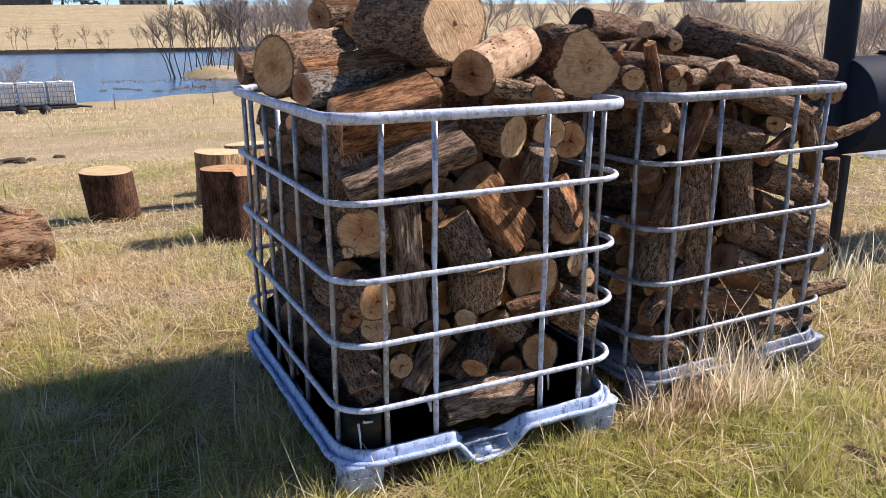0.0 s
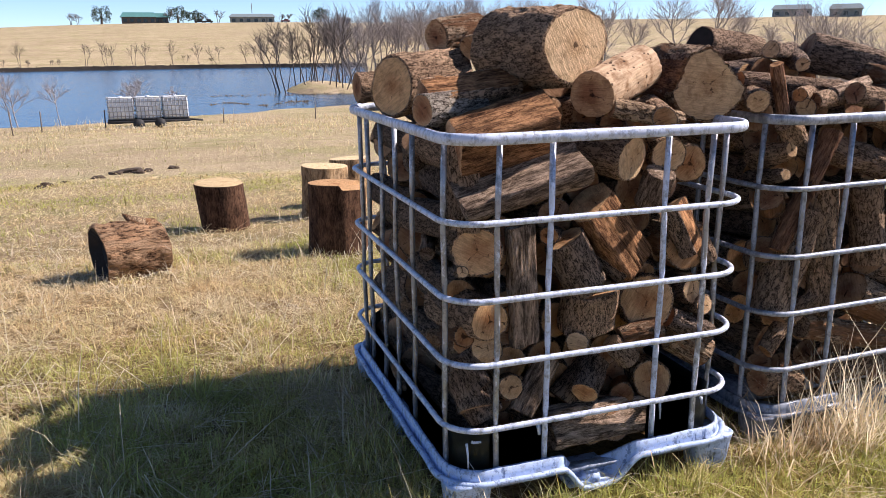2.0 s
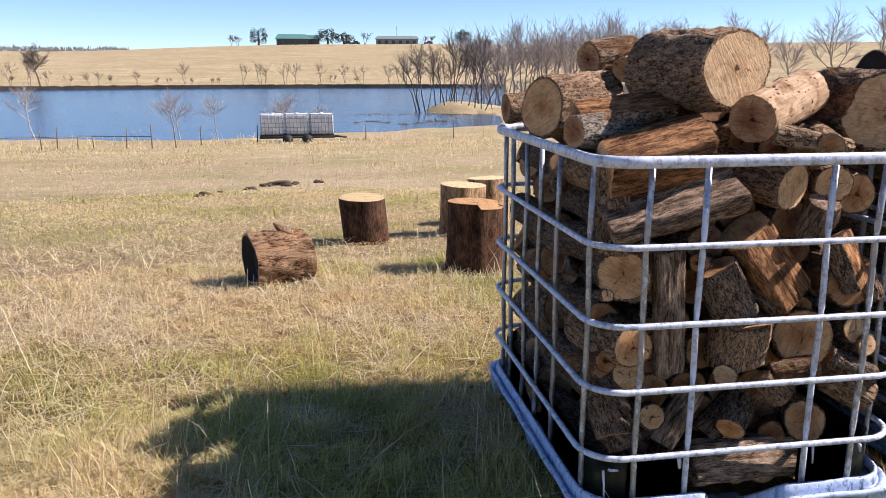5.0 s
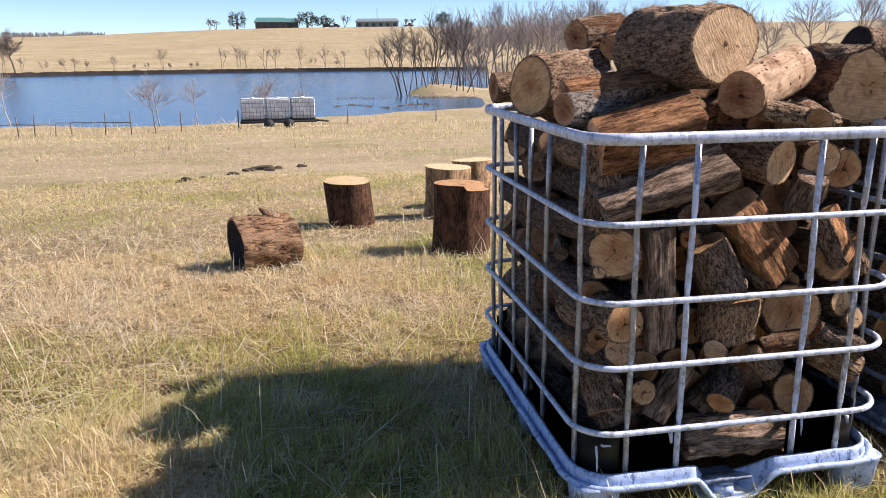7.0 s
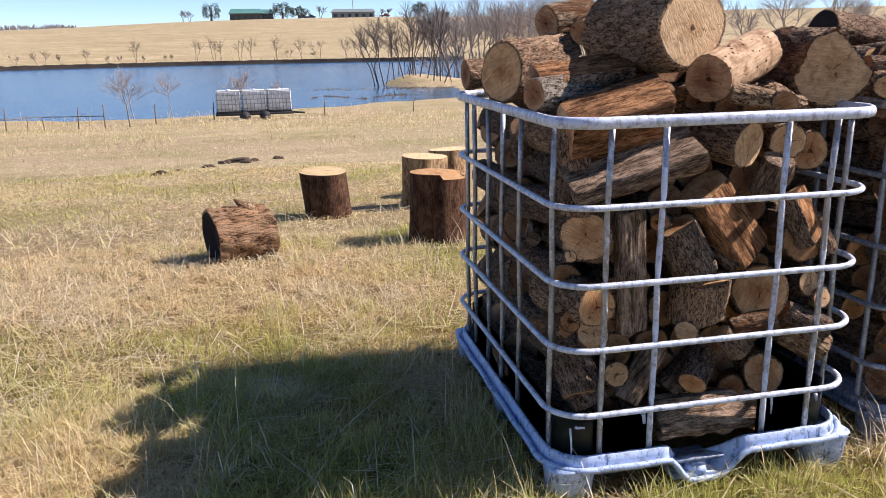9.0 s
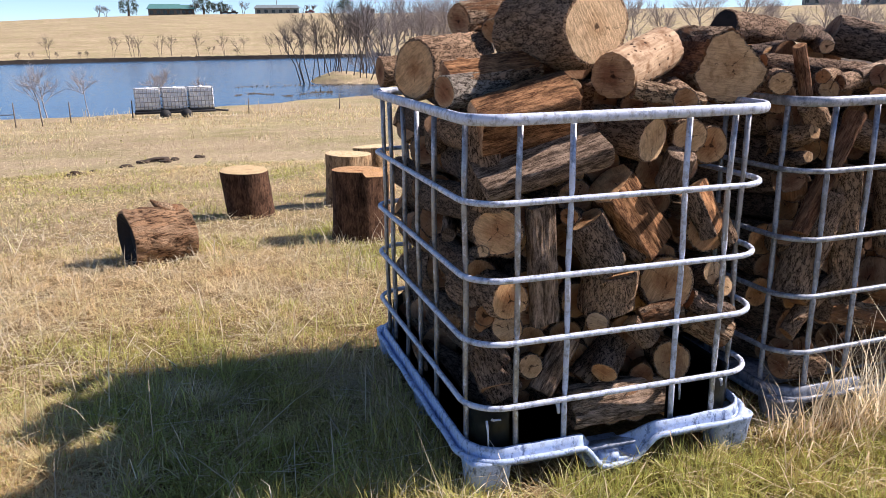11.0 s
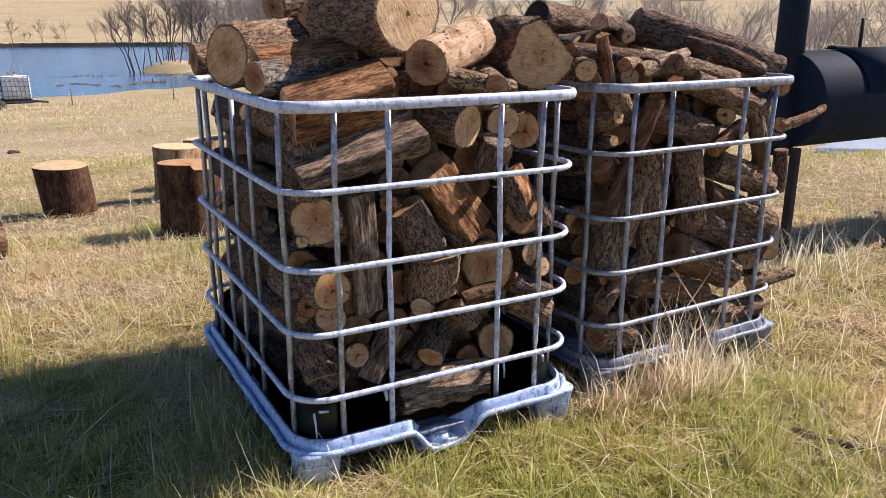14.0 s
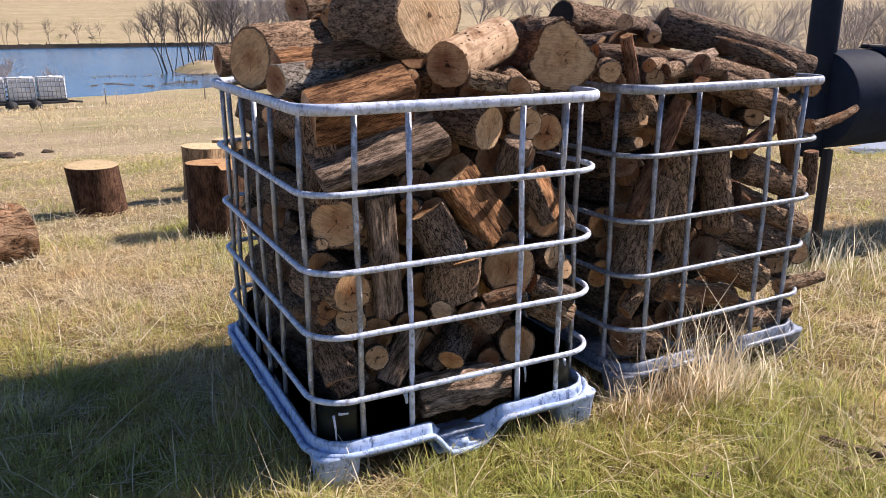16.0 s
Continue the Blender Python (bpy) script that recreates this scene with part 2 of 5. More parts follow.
# white paint and bare metal tinted blue for the sky they reflect in shade
M_PAINT = make_cage_paint("white_painted_tube", (0.63, 0.69, 0.82), (0.44, 0.49, 0.60), 0.46)
# pallet's white paint blued to carry its sky-lit shade, with dark-blue blotches
M_PALLET = make_cage_paint("shade_blued_pallet_paint", (0.46, 0.57, 0.79), (0.18, 0.24, 0.40), 0.43)
M_BAR = make_cage_paint("galvanised_bar", (0.64, 0.67, 0.73), (0.36, 0.37, 0.39), 0.56)
M_GALV = make_cage_paint("galvanised_tube", (0.40, 0.43, 0.50), (0.28, 0.31, 0.36), 0.50)
# darker copy of the galvanised tube, the pallet's shade put into its colour
M_GALV_SHADED = make_cage_paint("shaded_galvanised_pallet", (0.24, 0.27, 0.33), (0.15, 0.17, 0.21), 0.48)
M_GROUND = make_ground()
M_STRAW = make_blade("straw_blade", (0.43, 0.31, 0.16), (1.0, 0.88, 0.60), (0.33, 0.27, 0.10), (0.90, 0.82, 0.44), 0.56)
M_STALK = make_blade("dry_stalk", (0.60, 0.50, 0.33), (1.0, 0.94, 0.78), (0.60, 0.50, 0.30), (0.95, 0.88, 0.66), 0.6)
M_LINER = make_plain("black_plastic", (0.045, 0.048, 0.036), 0.35, 0, 0.4, 20, 0.002)
M_WATER = make_water()
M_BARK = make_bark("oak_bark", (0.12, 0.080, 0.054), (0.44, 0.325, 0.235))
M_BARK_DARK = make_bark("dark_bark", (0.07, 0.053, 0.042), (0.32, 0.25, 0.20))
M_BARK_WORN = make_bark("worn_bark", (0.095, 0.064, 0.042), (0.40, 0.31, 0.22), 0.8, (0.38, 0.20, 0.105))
M_SPLIT = make_split("split_wood", (0.18, 0.09, 0.045), (0.56, 0.32, 0.165))
M_SPLIT_GREY = make_split("weathered_split_wood", (0.17, 0.125, 0.09), (0.58, 0.46, 0.36))
M_END = make_endgrain("sawn_end", (0.46, 0.24, 0.11), (0.70, 0.46, 0.25))
M_END_PALE = make_endgrain("pale_sawn_end", (0.62, 0.42, 0.24), (0.78, 0.58, 0.36))
M_END_DARK = make_endgrain("brown_sawn_end", (0.28, 0.14, 0.08), (0.52, 0.34, 0.21))
M_SMOKER = make_plain("black_steel", (0.017, 0.025, 0.043), 0.7, 0.0, 0.4, 7, 0.002)
M_SMOKER.node_tree.nodes["Principled BSDF"].inputs["Specular IOR Level"].default_value = 0.10
M_RUST = make_plain("rusty_black_steel", (0.03, 0.025, 0.022), 0.7, 0.3, 0.5, 9, 0.004)


# ---- building helpers ----
def thing(name, label, category, m=Matrix(), group="", kind=""):
    ob = new(name)
    ob.empty_display_size = 0.1
    ob.matrix_basis = m
    return tagged(ob, label, category, group, kind)


def mesh_of(bm, name, mats, smooth=True):
    me = bpy.data.meshes.new(name)
    bm.normal_update()
    bm.to_mesh(me)
    bm.free()
    for mt in mats if isinstance(mats, (list, tuple)) else [mats]:
        me.materials.append(mt)
    if smooth:
        me.shade_smooth()
    return me


def part(name, bm, material, parent=None, label="", smooth=True):
    ob = new(name, mesh_of(bm, name, material, smooth))
    if parent:
        ob.parent = parent
    if label:
        ob["label"] = label
    return ob


def tube(bm, pts, r, seg=8, closed=False, flat=1.0, ends=True):
    """Sweeps a ring along points. r: one radius or one for each point; flat: the ring's height over its width."""
    pts = [Vector(p) for p in pts]
    n = len(pts)
    rs = r if isinstance(r, (list, tuple)) else [r] * n
    rings = []
    side = None
    for i, p in enumerate(pts):
        if closed:
            d = pts[(i + 1) % n] - pts[i - 1]
        else:
            d = pts[min(i + 1, n - 1)] - pts[max(i - 1, 0)]
        d.normalize()
        up = Vector((0, 0, 1)) if abs(d.z) < 0.9 else (side or Vector((1, 0, 0)))
        a = d.cross(up).normalized()
        if abs(d.z) >= 0.9 and side is None:
            a = Vector((0, 1, 0)).cross(d).normalized()
        b = a.cross(d).normalized()
        ring = []
        for k in range(seg):
            th = 2 * math.pi * k / seg
            ring.append(bm.verts.new(p + a * math.cos(th) * rs[i] + b * math.sin(th) * rs[i] * flat))
        rings.append(ring)
    m = n if closed else n - 1
    for i in range(m):
        q0, q1 = rings[i], rings[(i + 1) % n]
        for k in range(seg):
            bm.faces.new((q0[k], q0[(k + 1) % seg], q1[(k + 1) % seg], q1[k]))
    if not closed and ends:
        bm.faces.new(rings[0][::-1])
        bm.faces.new(rings[-1])
    bmesh.ops.recalc_face_normals(bm, faces=bm.faces)
    return bm


def round_rect(x0, y0, x1, y1, r, z=0.0, k=7):
    pts = []
    for cx, cy, a0 in ((x1 - r, y0 + r, -90), (x1 - r, y1 - r, 0), (x0 + r, y1 - r, 90), (x0 + r, y0 + r, 180)):
        for i in range(k):
            a = radians(a0 + 90 * i / (k - 1))
            pts.append((cx + r * math.cos(a), cy + r * math.sin(a), z))
    return pts


def box(bm, x0, x1, y0, y1, z0, z1, bev=0.0):
    out = bmesh.ops.create_cube(bm, size=1, matrix=Matrix.Translation(((x0 + x1) / 2, (y0 + y1) / 2, (z0 + z1) / 2)) @ Matrix.Diagonal((x1 - x0, y1 - y0, z1 - z0, 1)))
    if bev > 0:
        edges = {e for v in out["verts"] for e in v.link_edges}
        bmesh.ops.bevel(bm, geom=list(edges), offset=bev, segments=2, affect="EDGES", profile=0.5)
    return bm


def smooth_step(a, b, x):
    t = min(1.0, max(0.0, (x - a) / (b - a)))
    return t * t * (3 - 2 * t)


# ---- the land ----
WATER_Z = -2.60


def land(x, y):
    """Height of the ground."""
    dx, dy = x + 0.7, y + 2.0
    d = math.hypot(dx, dy)
    bear = math.degrees(math.atan2(dx, dy))
    fall = -0.062 * max(0.0, y - 1.2)
    fall = max(fall, -2.45 - 0.002 * (y - 40) if y > 40 else -9)
    z = fall
    if d > 40:
        near = 47 + 2.0 * math.sin(bear * 0.23) + 6.0 * smooth_step(4, 14, bear)
        pond = smooth_step(near - 3, near + 4, d) * (1 - smooth_step(149, 158, d)) * (1 - smooth_step(10.5, 15.5, bear)) * smooth_step(-75, -60, bear)
        spit = smooth_step(7.6, 9.5, bear) * math.exp(-((d - 72) / 5) ** 2) * 1.6
        crest = 7.4 + 4.4 * smooth_step(-18, 2, bear)
        rise = smooth_step(150, 430, d) ** 0.9
        z = fall * (1 - smooth_step(150, 260, d)) + (crest - 0) * rise - 26 * smooth_step(460, 1500, d)
        z = max(z, WATER_Z + 0.16 + 0.002 * abs(d - 100)) if pond < 0.3 else z
        z = z * (1 - pond) + (WATER_Z - 0.7 + spit) * pond
    z += 0.035 * noise.noise((x * 0.6, y * 0.6, 0.3)) * smooth_step(2.2, 5, math.hypot(x - 1, y - 0.5))
    z += 0.5 * noise.noise((x * 0.02, y * 0.02, 1.3)) * smooth_step(155, 250, d)
    return z


def build_ground():
    rads = [0.25 * i for i in range(48)] + [12 * 1.06 ** i for i in range(1, 92)]
    angs = [radians(a) for a in range(-180, -80, 6)] + [radians(-80 + 1.25 * i) for i in range(144)] + [radians(a) for a in range(100, 180, 6)]
    bm = bmesh.new()
    rows = []
    for r in rads[1:]:
        rows.append([bm.verts.new((-0.7 + r * math.sin(a), -2 + r * math.cos(a), land(-0.7 + r * math.sin(a), -2 + r * math.cos(a)))) for a in angs])
    mid = bm.verts.new((-0.7, -2, land(-0.7, -2)))
    n = len(angs)
    for k in range(n):
        bm.faces.new((mid, rows[0][(k + 1) % n], rows[0][k]))
    for q0, q1 in zip(rows, rows[1:]):
        for k in range(n):
            bm.faces.new((q0[k], q0[(k + 1) % n], q1[(k + 1) % n], q1[k]))
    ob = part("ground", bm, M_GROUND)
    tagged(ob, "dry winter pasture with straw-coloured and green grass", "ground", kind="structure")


build_ground()
wbm = bmesh.new()
bmesh.ops.create_circle(wbm, cap_ends=True, segments=64, radius=260, matrix=Matrix.Translation((-40, 110, WATER_Z)))
tagged(part("water", wbm, M_WATER, smooth=False), "blue rippled pond water behind the pasture", "water", kind="structure")


# ---- wire totes ----
def tote(name, label, m, front, side, rails, top, base, W=0.985, D=1.215, paint=M_PAINT, bar_mat=M_BAR, liner=True, under=M_PALLET):
    """A cut-down liquid tote: tube cage on a steel pallet."""
    t = thing(name, label, "wire tote", m, "firewood totes")
    R = 0.115
    for z in rails:
        b = bmesh.new()
        pts = [(x + 0.0015 * math.sin(9 * x + 40 * z), y, zz + 0.002 * math.sin(7 * y + 5 * x + 30 * z)) for x, y, zz in round_rect(-0.006, -0.006, W + 0.006, D + 0.006, R, z, 11)]
        tube(b, pts, 0.0093, 10, True)
        part("rail", b, paint, t)
    b = bmesh.new()
    tube(b, round_rect(-0.008, -0.008, W + 0.008, D + 0.008, R, top, 11), 0.0112, 12, True, 1.5)
    part("top_rail", b, paint, t, "thick top rail with flaking white paint")
    where = [(x, 0.017) for x in front] + [(x, D - 0.017) for x in front] + [(0.017, y) for y in side] + [(W - 0.017, y) for y in side]
    for x, y in where:
        b = bmesh.new()
        w = 0.0025
        zs = sorted([base - 0.01, top - 0.012] + [z + s for z in rails for s in (-0.028, -0.012, 0.012, 0.028)])
        rr = [0.0092 if i in (0, len(zs) - 1) or (i - 1) % 4 in (0, 3) else 0.0074 for i in range(len(zs))]
        tube(b, [(x + w * math.sin(11 * z + 9 * x + 5 * y), y + w * math.cos(8 * z + 7 * x), z) for z in zs], rr, 8)
        coated = liner and y < 0.1 and 0.25 < x < 0.75
        part("bar", b, paint if coated else bar_mat, t, "bar coated in white paint" if coated else "")
    # pallet: a sloping upper band, a rolled lip under it that dips at the front outlet, cup feet
    loop = round_rect(0, 0, W, D, R, 0, 9)
    fine = []
    for i, p in enumerate(loop):
        q = loop[(i + 1) % len(loop)]
        k = max(1, int((Vector(q) - Vector(p)).length / 0.02))
        fine += [Vector(p).lerp(Vector(q), j / k) for j in range(k)]
    count = len(fine)
    outs = []
    for i in range(count):
        d = fine[(i + 1) % count] - fine[i - 1]
        outs.append(Vector((d.y, -d.x, 0)).normalized())

    def dipped(p):
        if p.y < 0.01:
            return 0.078 * smooth_step(0.35, 0.43, p.x) * (1 - smooth_step(0.52, 0.63, p.x))
        return 0.0

    lip = bmesh.new()
    tube(lip, [p + o * (0.026 + 0.002 * math.sin(31 * p.x + 23 * p.y)) + Vector((0, 0, base - 0.012 - dipped(p))) for p, o in zip(fine, outs)], 0.0095, 8, True, 1.0)
    part("pallet_lip", lip, under, t, "rolled lip with thick paint")
    b = bmesh.new()
    prof = ((0.024, -0.018), (0.017, -0.026), (0.010, -0.022), (0.008, 0.0), (0.006, 0.022), (-0.003, 0.025), (-0.010, 0.0))
    rings = []
    for p, o in zip(fine, outs):
        dp = dipped(p)
        back = 0.9 * dp
        rings.append([b.verts.new(p + o * (u - (back if u < 0.009 else 0)) + Vector((0, 0, base + w - dp * (1.0 if w < 0.02 else 0.95) + 0.003 * noise.noise((p.x * 14, p.y * 14, w * 30))))) for u, w in prof])
    for i in range(count):
        q0, q1 = rings[i], rings[(i + 1) % count]
        for k in range(len(prof) - 1):
            b.faces.new((q0[k], q1[k], q1[k + 1], q0[k + 1]))
    bmesh.ops.recalc_face_normals(b, faces=b.faces)
    part("pallet_band", b, under, t, "sloping sheet-steel band")
    # outlet dish behind the dip
    b = bmesh.new()
    box(b, 0.385, 0.565, 0.0, 0.16, base - 0.10, base - 0.085, 0.004)
    tube(b, [(0.475, 0.03, base - 0.088), (0.475, 0.03, base - 0.066)], [0.036, 0.031], 18)
    part("outlet_dish", b, under, t)
    for x, sx in ((0.045, 1), (W - 0.045, -1)):
        for y in (0.045, D / 2, D - 0.045):
            b = bmesh.new()
            foot = []
            for z, g in ((-0.03, 0.84), (0.012, 0.86), (0.03, 0.9), (base - 0.045, 0.98), (base - 0.022, 1.04), (base - 0.012, 1.08)):
                foot.append([b.verts.new((x + sx * 0.012 + g * u, y + g * w, z + 0.002 * math.sin(60 * u + 50 * w))) for u, w, _ in round_rect(-0.072, -0.062, 0.072, 0.062, 0.04, 0, 5)])
            for q0, q1 in zip(foot, foot[1:]):
                for k in range(len(q0)):
                    j = (k + 1) % len(q0)
                    b.faces.new((q0[k], q0[j], q1[j], q1[k]))
            b.faces.new(foot[0][::-1])
            b.faces.new(foot[-1])
            part("foot", b, under, t, "dented steel cup foot streaked with paint" if liner else "")
    for y in (0.045, D / 2, D - 0.045):
        b = bmesh.new()
        box(b, 0.06, W - 0.06, y - 0.02, y + 0.02, base - 0.06, base - 0.048)
        part("crossbar", b, M_GALV, t)
    b = bmesh.new()
    box(b, 0.03, W - 0.03, 0.17, D - 0.03, base - 0.046, base - 0.03)
    part("deck", b, M_GALV, t, "galvanised steel deck")
    if liner:
        b = bmesh.new()
        pts = round_rect(0.032, 0.032, W - 0.032, D - 0.032, 0.095, 0, 7)
        pts = [Vector(p) for p in pts]
        # the tub is cut away at the front between the middle bars
        path = [Vector((W * 0.685, 0.032, 0))] + pts + [Vector((W * 0.315, 0.032, 0))]
        cols = [[b.verts.new((p.x, p.y, z + 0.006 * math.sin(40 * p.x + 30 * p.y) * (z > 0.2))) for z in (base - 0.025, base + 0.08, 0.272)] for p in path]
        for c0, c1 in zip(cols, cols[1:]):
            for j in range(2):
                b.faces.new((c0[j], c1[j], c1[j + 1], c0[j + 1]))
        bmesh.ops.solidify(b, geom=b.faces[:], thickness=0.005)
        tub = part("liner", b, M_LINER, t, "cut-down black plastic tub")
        for x, z0, z1, w in ((0.052, 0.235, 0.15, 0.004), (0.068, 0.238, 0.232, 0.005), (0.285, 0.262, 0.222, 0.008), (0.72, 0.268, 0.20, 0.005), (0.88, 0.25, 0.225, 0.006)):
            b = bmesh.new()
            tube(b, [(x, 0.029, z0), (x + 0.004, 0.028, (z0 + z1) / 2), (x + (0.03 if z0 - z1 < 0.01 else 0.006), 0.029, z1)], [w, w * 0.8, w * 0.6], 7)
            part("paint_drip", b, M_PAINT, tub, "dried white paint drip")
    return t


SIDE = (0.118, 0.419, 0.617, 0.795, 0.987, 1.10)
TOTE_A = Matrix()
TOTE_B = pose(1.161, 0.066, 0.0, 0, 0, 2.0)
tote("wire_tote", "white-painted tube cage on a steel pallet, heaped with split firewood", TOTE_A, (0.141, 0.304, 0.686, 0.841), SIDE, (0.906, 0.681, 0.488, 0.285), 1.138, 0.130)
tote("wire_tote", "bare galvanised tube cage on a pallet, heaped with branch wood", TOTE_B, (0.119, 0.300, 0.694, 0.863), SIDE, (0.914, 0.681, 0.480, 0.276), 1.140, 0.120, paint=M_GALV, bar_mat=M_GALV, liner=False, under=M_GALV_SHADED)


# ---- firewood ----
def make_holed():
    """Pale debarked wood with beetle holes."""
    n = Nodes("debarked_wood")
    grain = n.noise(n.place((1, 1, 0.08)), 90, 4, 0.7)
    col = n.ramp(grain, (0.35, (0.33, 0.21, 0.12)), (0.65, (0.56, 0.40, 0.25)))
    v = n.math("ADD", n.voronoi(n.place((1, 1, 0.7)), 46), n.math("MULTIPLY", n.noise(n.place(), 21, 3), 0.55))
    hole = n.ramp(v, (0.43, (0.10, 0.055, 0.03)), (0.49, (1, 1, 1)))
    patch = n.ramp(n.noise(n.place(), 14, 4), (0.36, (0.45, 0.33, 0.24)), (0.5, (1, 1, 1)))
    col = n.mix(0.9, n.mix(0.9, col, patch, "MULTIPLY"), hole, "MULTIPLY")
    return n.done(col, 0.85, 0, n.mix(0.5, grain, hole), 0.006, 0.8, 0.2)


M_PALE = make_holed()
M_LICHEN = make_bark("lichened_bark", (0.10, 0.08, 0.065), (0.55, 0.52, 0.46))
M_RED = make_split("peeled_red_wood", (0.18, 0.09, 0.055), (0.40, 0.24, 0.15))
M_END_BLACK = make_plain("black_end", (0.02, 0.015, 0.012), 0.9, 0, 0.5, 30)
BARE = (M_SPLIT, M_SPLIT_GREY, M_PALE, M_RED)
LABELS = {"oak_bark": "furrowed bark firewood log with a sawn end", "dark_bark": "dark bark firewood log in the heap", "worn_bark": "brown firewood log with its bark partly gone",
          "split_wood": "torn reddish-brown split firewood log", "weathered_split_wood": "weathered grey split firewood piece", "debarked_wood": "pale debarked firewood log",
          "lichened_bark": "bark log flecked with pale lichen", "peeled_red_wood": "peeled red-brown firewood branch"}
log_count = [0]


def firewood(a, b, ra, rb, skin, end, cuts=(), label="", bend=0.0, seg=64, rows=34, group="firewood"):
    """One log from a to b. cuts: world directions with the share of the radius at which the log is split flat."""
    log_count[0] += 1
    seed = log_count[0] * 7.31
    a, b = Vector(a), Vector(b)
    axis = (b - a)
    length = axis.length
    zdir = axis.normalized()
    ref = Vector((0, -1, 0)) if abs(zdir.y) < 0.8 else Vector((0, 0, 1))
    xdir = (ref - zdir * ref.dot(zdir)).normalized()
    ydir = zdir.cross(xdir)
    frame3 = Matrix((xdir, ydir, zdir)).transposed()
    m = Matrix.Translation((a + b) / 2) @ frame3.to_4x4()
    planes = []
    for nx, ny, nz, h in cuts:
        v = frame3.transposed() @ Vector((nx, ny, nz))
        planes.append((math.atan2(v.y, v.x), h))
    bare = skin in BARE
    ph = [random.uniform(0, 6.28) for _ in range(4)]
    amp = [random.uniform(0.015, 0.05), random.uniform(0.01, 0.035), random.uniform(0.004, 0.015)]
    slant = (random.uniform(-0.12, 0.12), random.uniform(-0.12, 0.12))
    rough = 0.06 if bare else 0.075
    bm = bmesh.new()
    rings = []
    flags = []
    for j in range(rows + 1):
        t = j / rows
        r0 = ra + (rb - ra) * t
        z = (t - 0.5) * length
        ring = []
        off = bend * (1 - (2 * t - 1) ** 2)
        flag = []
        for i in range(seg):
            th = 2 * math.pi * i / seg
            r = r0 * (1 + amp[0] * math.sin(2 * th + ph[0] + t) + amp[1] * math.sin(3 * th + ph[1]) + amp[2] * math.sin(5 * th + ph[2] + 2 * t))
            p = (math.cos(th) * r0 * 26 + seed, math.sin(th) * r0 * 26, z * 9)
            q = (math.cos(th) * r0 * 75 + seed, math.sin(th) * r0 * 75, z * 22)
            at_end = 0.45 if j in (0, rows) else 1.0
            r *= 1 + at_end * (rough * noise.noise(p) + rough * 0.9 * noise.noise(q))
            if seg > 30:
                r += 0.0035 * noise.noise((math.cos(th) * r0 * 190 + seed, math.sin(th) * r0 * 190, z * (18 if bare else 60)))
            cutp = False
            for th0, h in planes:
                c = math.cos(th - th0)
                if c > 0.05:
                    lim = h * r0 * (1 + 0.10 * noise.noise((th * 9 + seed, z * 5, 1.7)) + 0.08 * noise.noise((th * 22, z * 3, seed))) / c
                    if lim < r:
                        r, cutp = lim, True
            if j in (0, rows):
                r *= 0.975
            zz = z + (slant[0] * math.cos(th) + slant[1] * math.sin(th)) * r0 * (1 if j in (0, rows) else 0.6 if j in (1, rows - 1) else 0)
            ring.append(bm.verts.new((math.cos(th) * r + off, math.sin(th) * r, zz)))
            flag.append(cutp)
        rings.append(ring)
        flags.append(flag)
    for j in range(rows):
        for i in range(seg):
            k = (i + 1) % seg
            face = bm.faces.new((rings[j][i], rings[j][k], rings[j + 1][k], rings[j + 1][i]))
            face.material_index = 1 if flags[j][i] and flags[j][k] and not bare else 0
    ends = []
    rim_at = 0.93 if max(ra, rb) > 0.04 else 0.9
    for ring, s in ((rings[0], -1), (rings[-1], 1)):
        e = bmesh.new()
        pts = [v.co.copy() for v in ring]
        mid = sum(pts, Vector()) / len(pts)
        prev = [e.verts.new(p) for p in pts]
        first = prev
        for k in (rim_at, 0.5):
            cur = [e.verts.new(mid.lerp(p, k) + Vector((0, 0, s * 0.001))) for p in pts]
            for i in range(seg):
                w = (i + 1) % seg
                fc = e.faces.new((prev[i], prev[w], cur[w], cur[i]) if s > 0 else (prev[w], prev[i], cur[i], cur[w]))
                fc.material_index = 1 if k == rim_at and not bare else 0
            prev = cur
        c = e.verts.new(mid + Vector((0, 0, s * 0.002)))
        for i in range(seg):
            w = (i + 1) % seg
            e.faces.new((prev[i], prev[w], c) if s > 0 else (prev[w], prev[i], c))
        ends.append(e)
    second = M_SPLIT if skin is not M_LICHEN else M_SPLIT_GREY
    ob = part("firewood_log", bm, [skin, second])
    ob.matrix_basis = m
    tagged(ob, label or LABELS[skin.name], "log", group)
    for e in ends:
        part("cut_end", e, [end, skin], ob, smooth=False)
    return ob


# heap on the painted tote
firewood((0.437, 0.150, 1.378), (0.374, 0.520, 1.372), 0.115, 0.132, M_BARK, M_END_PALE, label="thick bark-covered round with a pale sawn end, on top")
firewood((0.481, 0.120, 1.237), (0.790, 0.340, 1.308), 0.070, 0.068, M_PALE, M_END_DARK, label="pale debarked round with beetle holes and brown end")
firewood((0.955, 0.200, 1.254), (1.066, 0.620, 1.261), 0.128, 0.128, M_BARK_WORN, M_END_PALE, cuts=[(0.72, 0.0, 0.69, 0.62), (-0.95, 0.0, 0.3, 0.86)], label="large half-split round with a wide sawn face")
firewood((0.030, 0.676, 1.247), (0.320, 0.850, 1.277), 0.100, 0.091, M_BARK, M_END, label="bark-covered round with a cracked tan end")
firewood((0.010, 1.100, 1.222), (0.233, 1.136, 1.238), 0.056, 0.056, M_BARK, M_END_DARK)
firewood((0.013, 0.260, 1.238), (0.328, 0.340, 1.270), 0.058, 0.053, M_BARK, M_END_DARK, cuts=[(0, -0.5, 0.85, 0.45)])
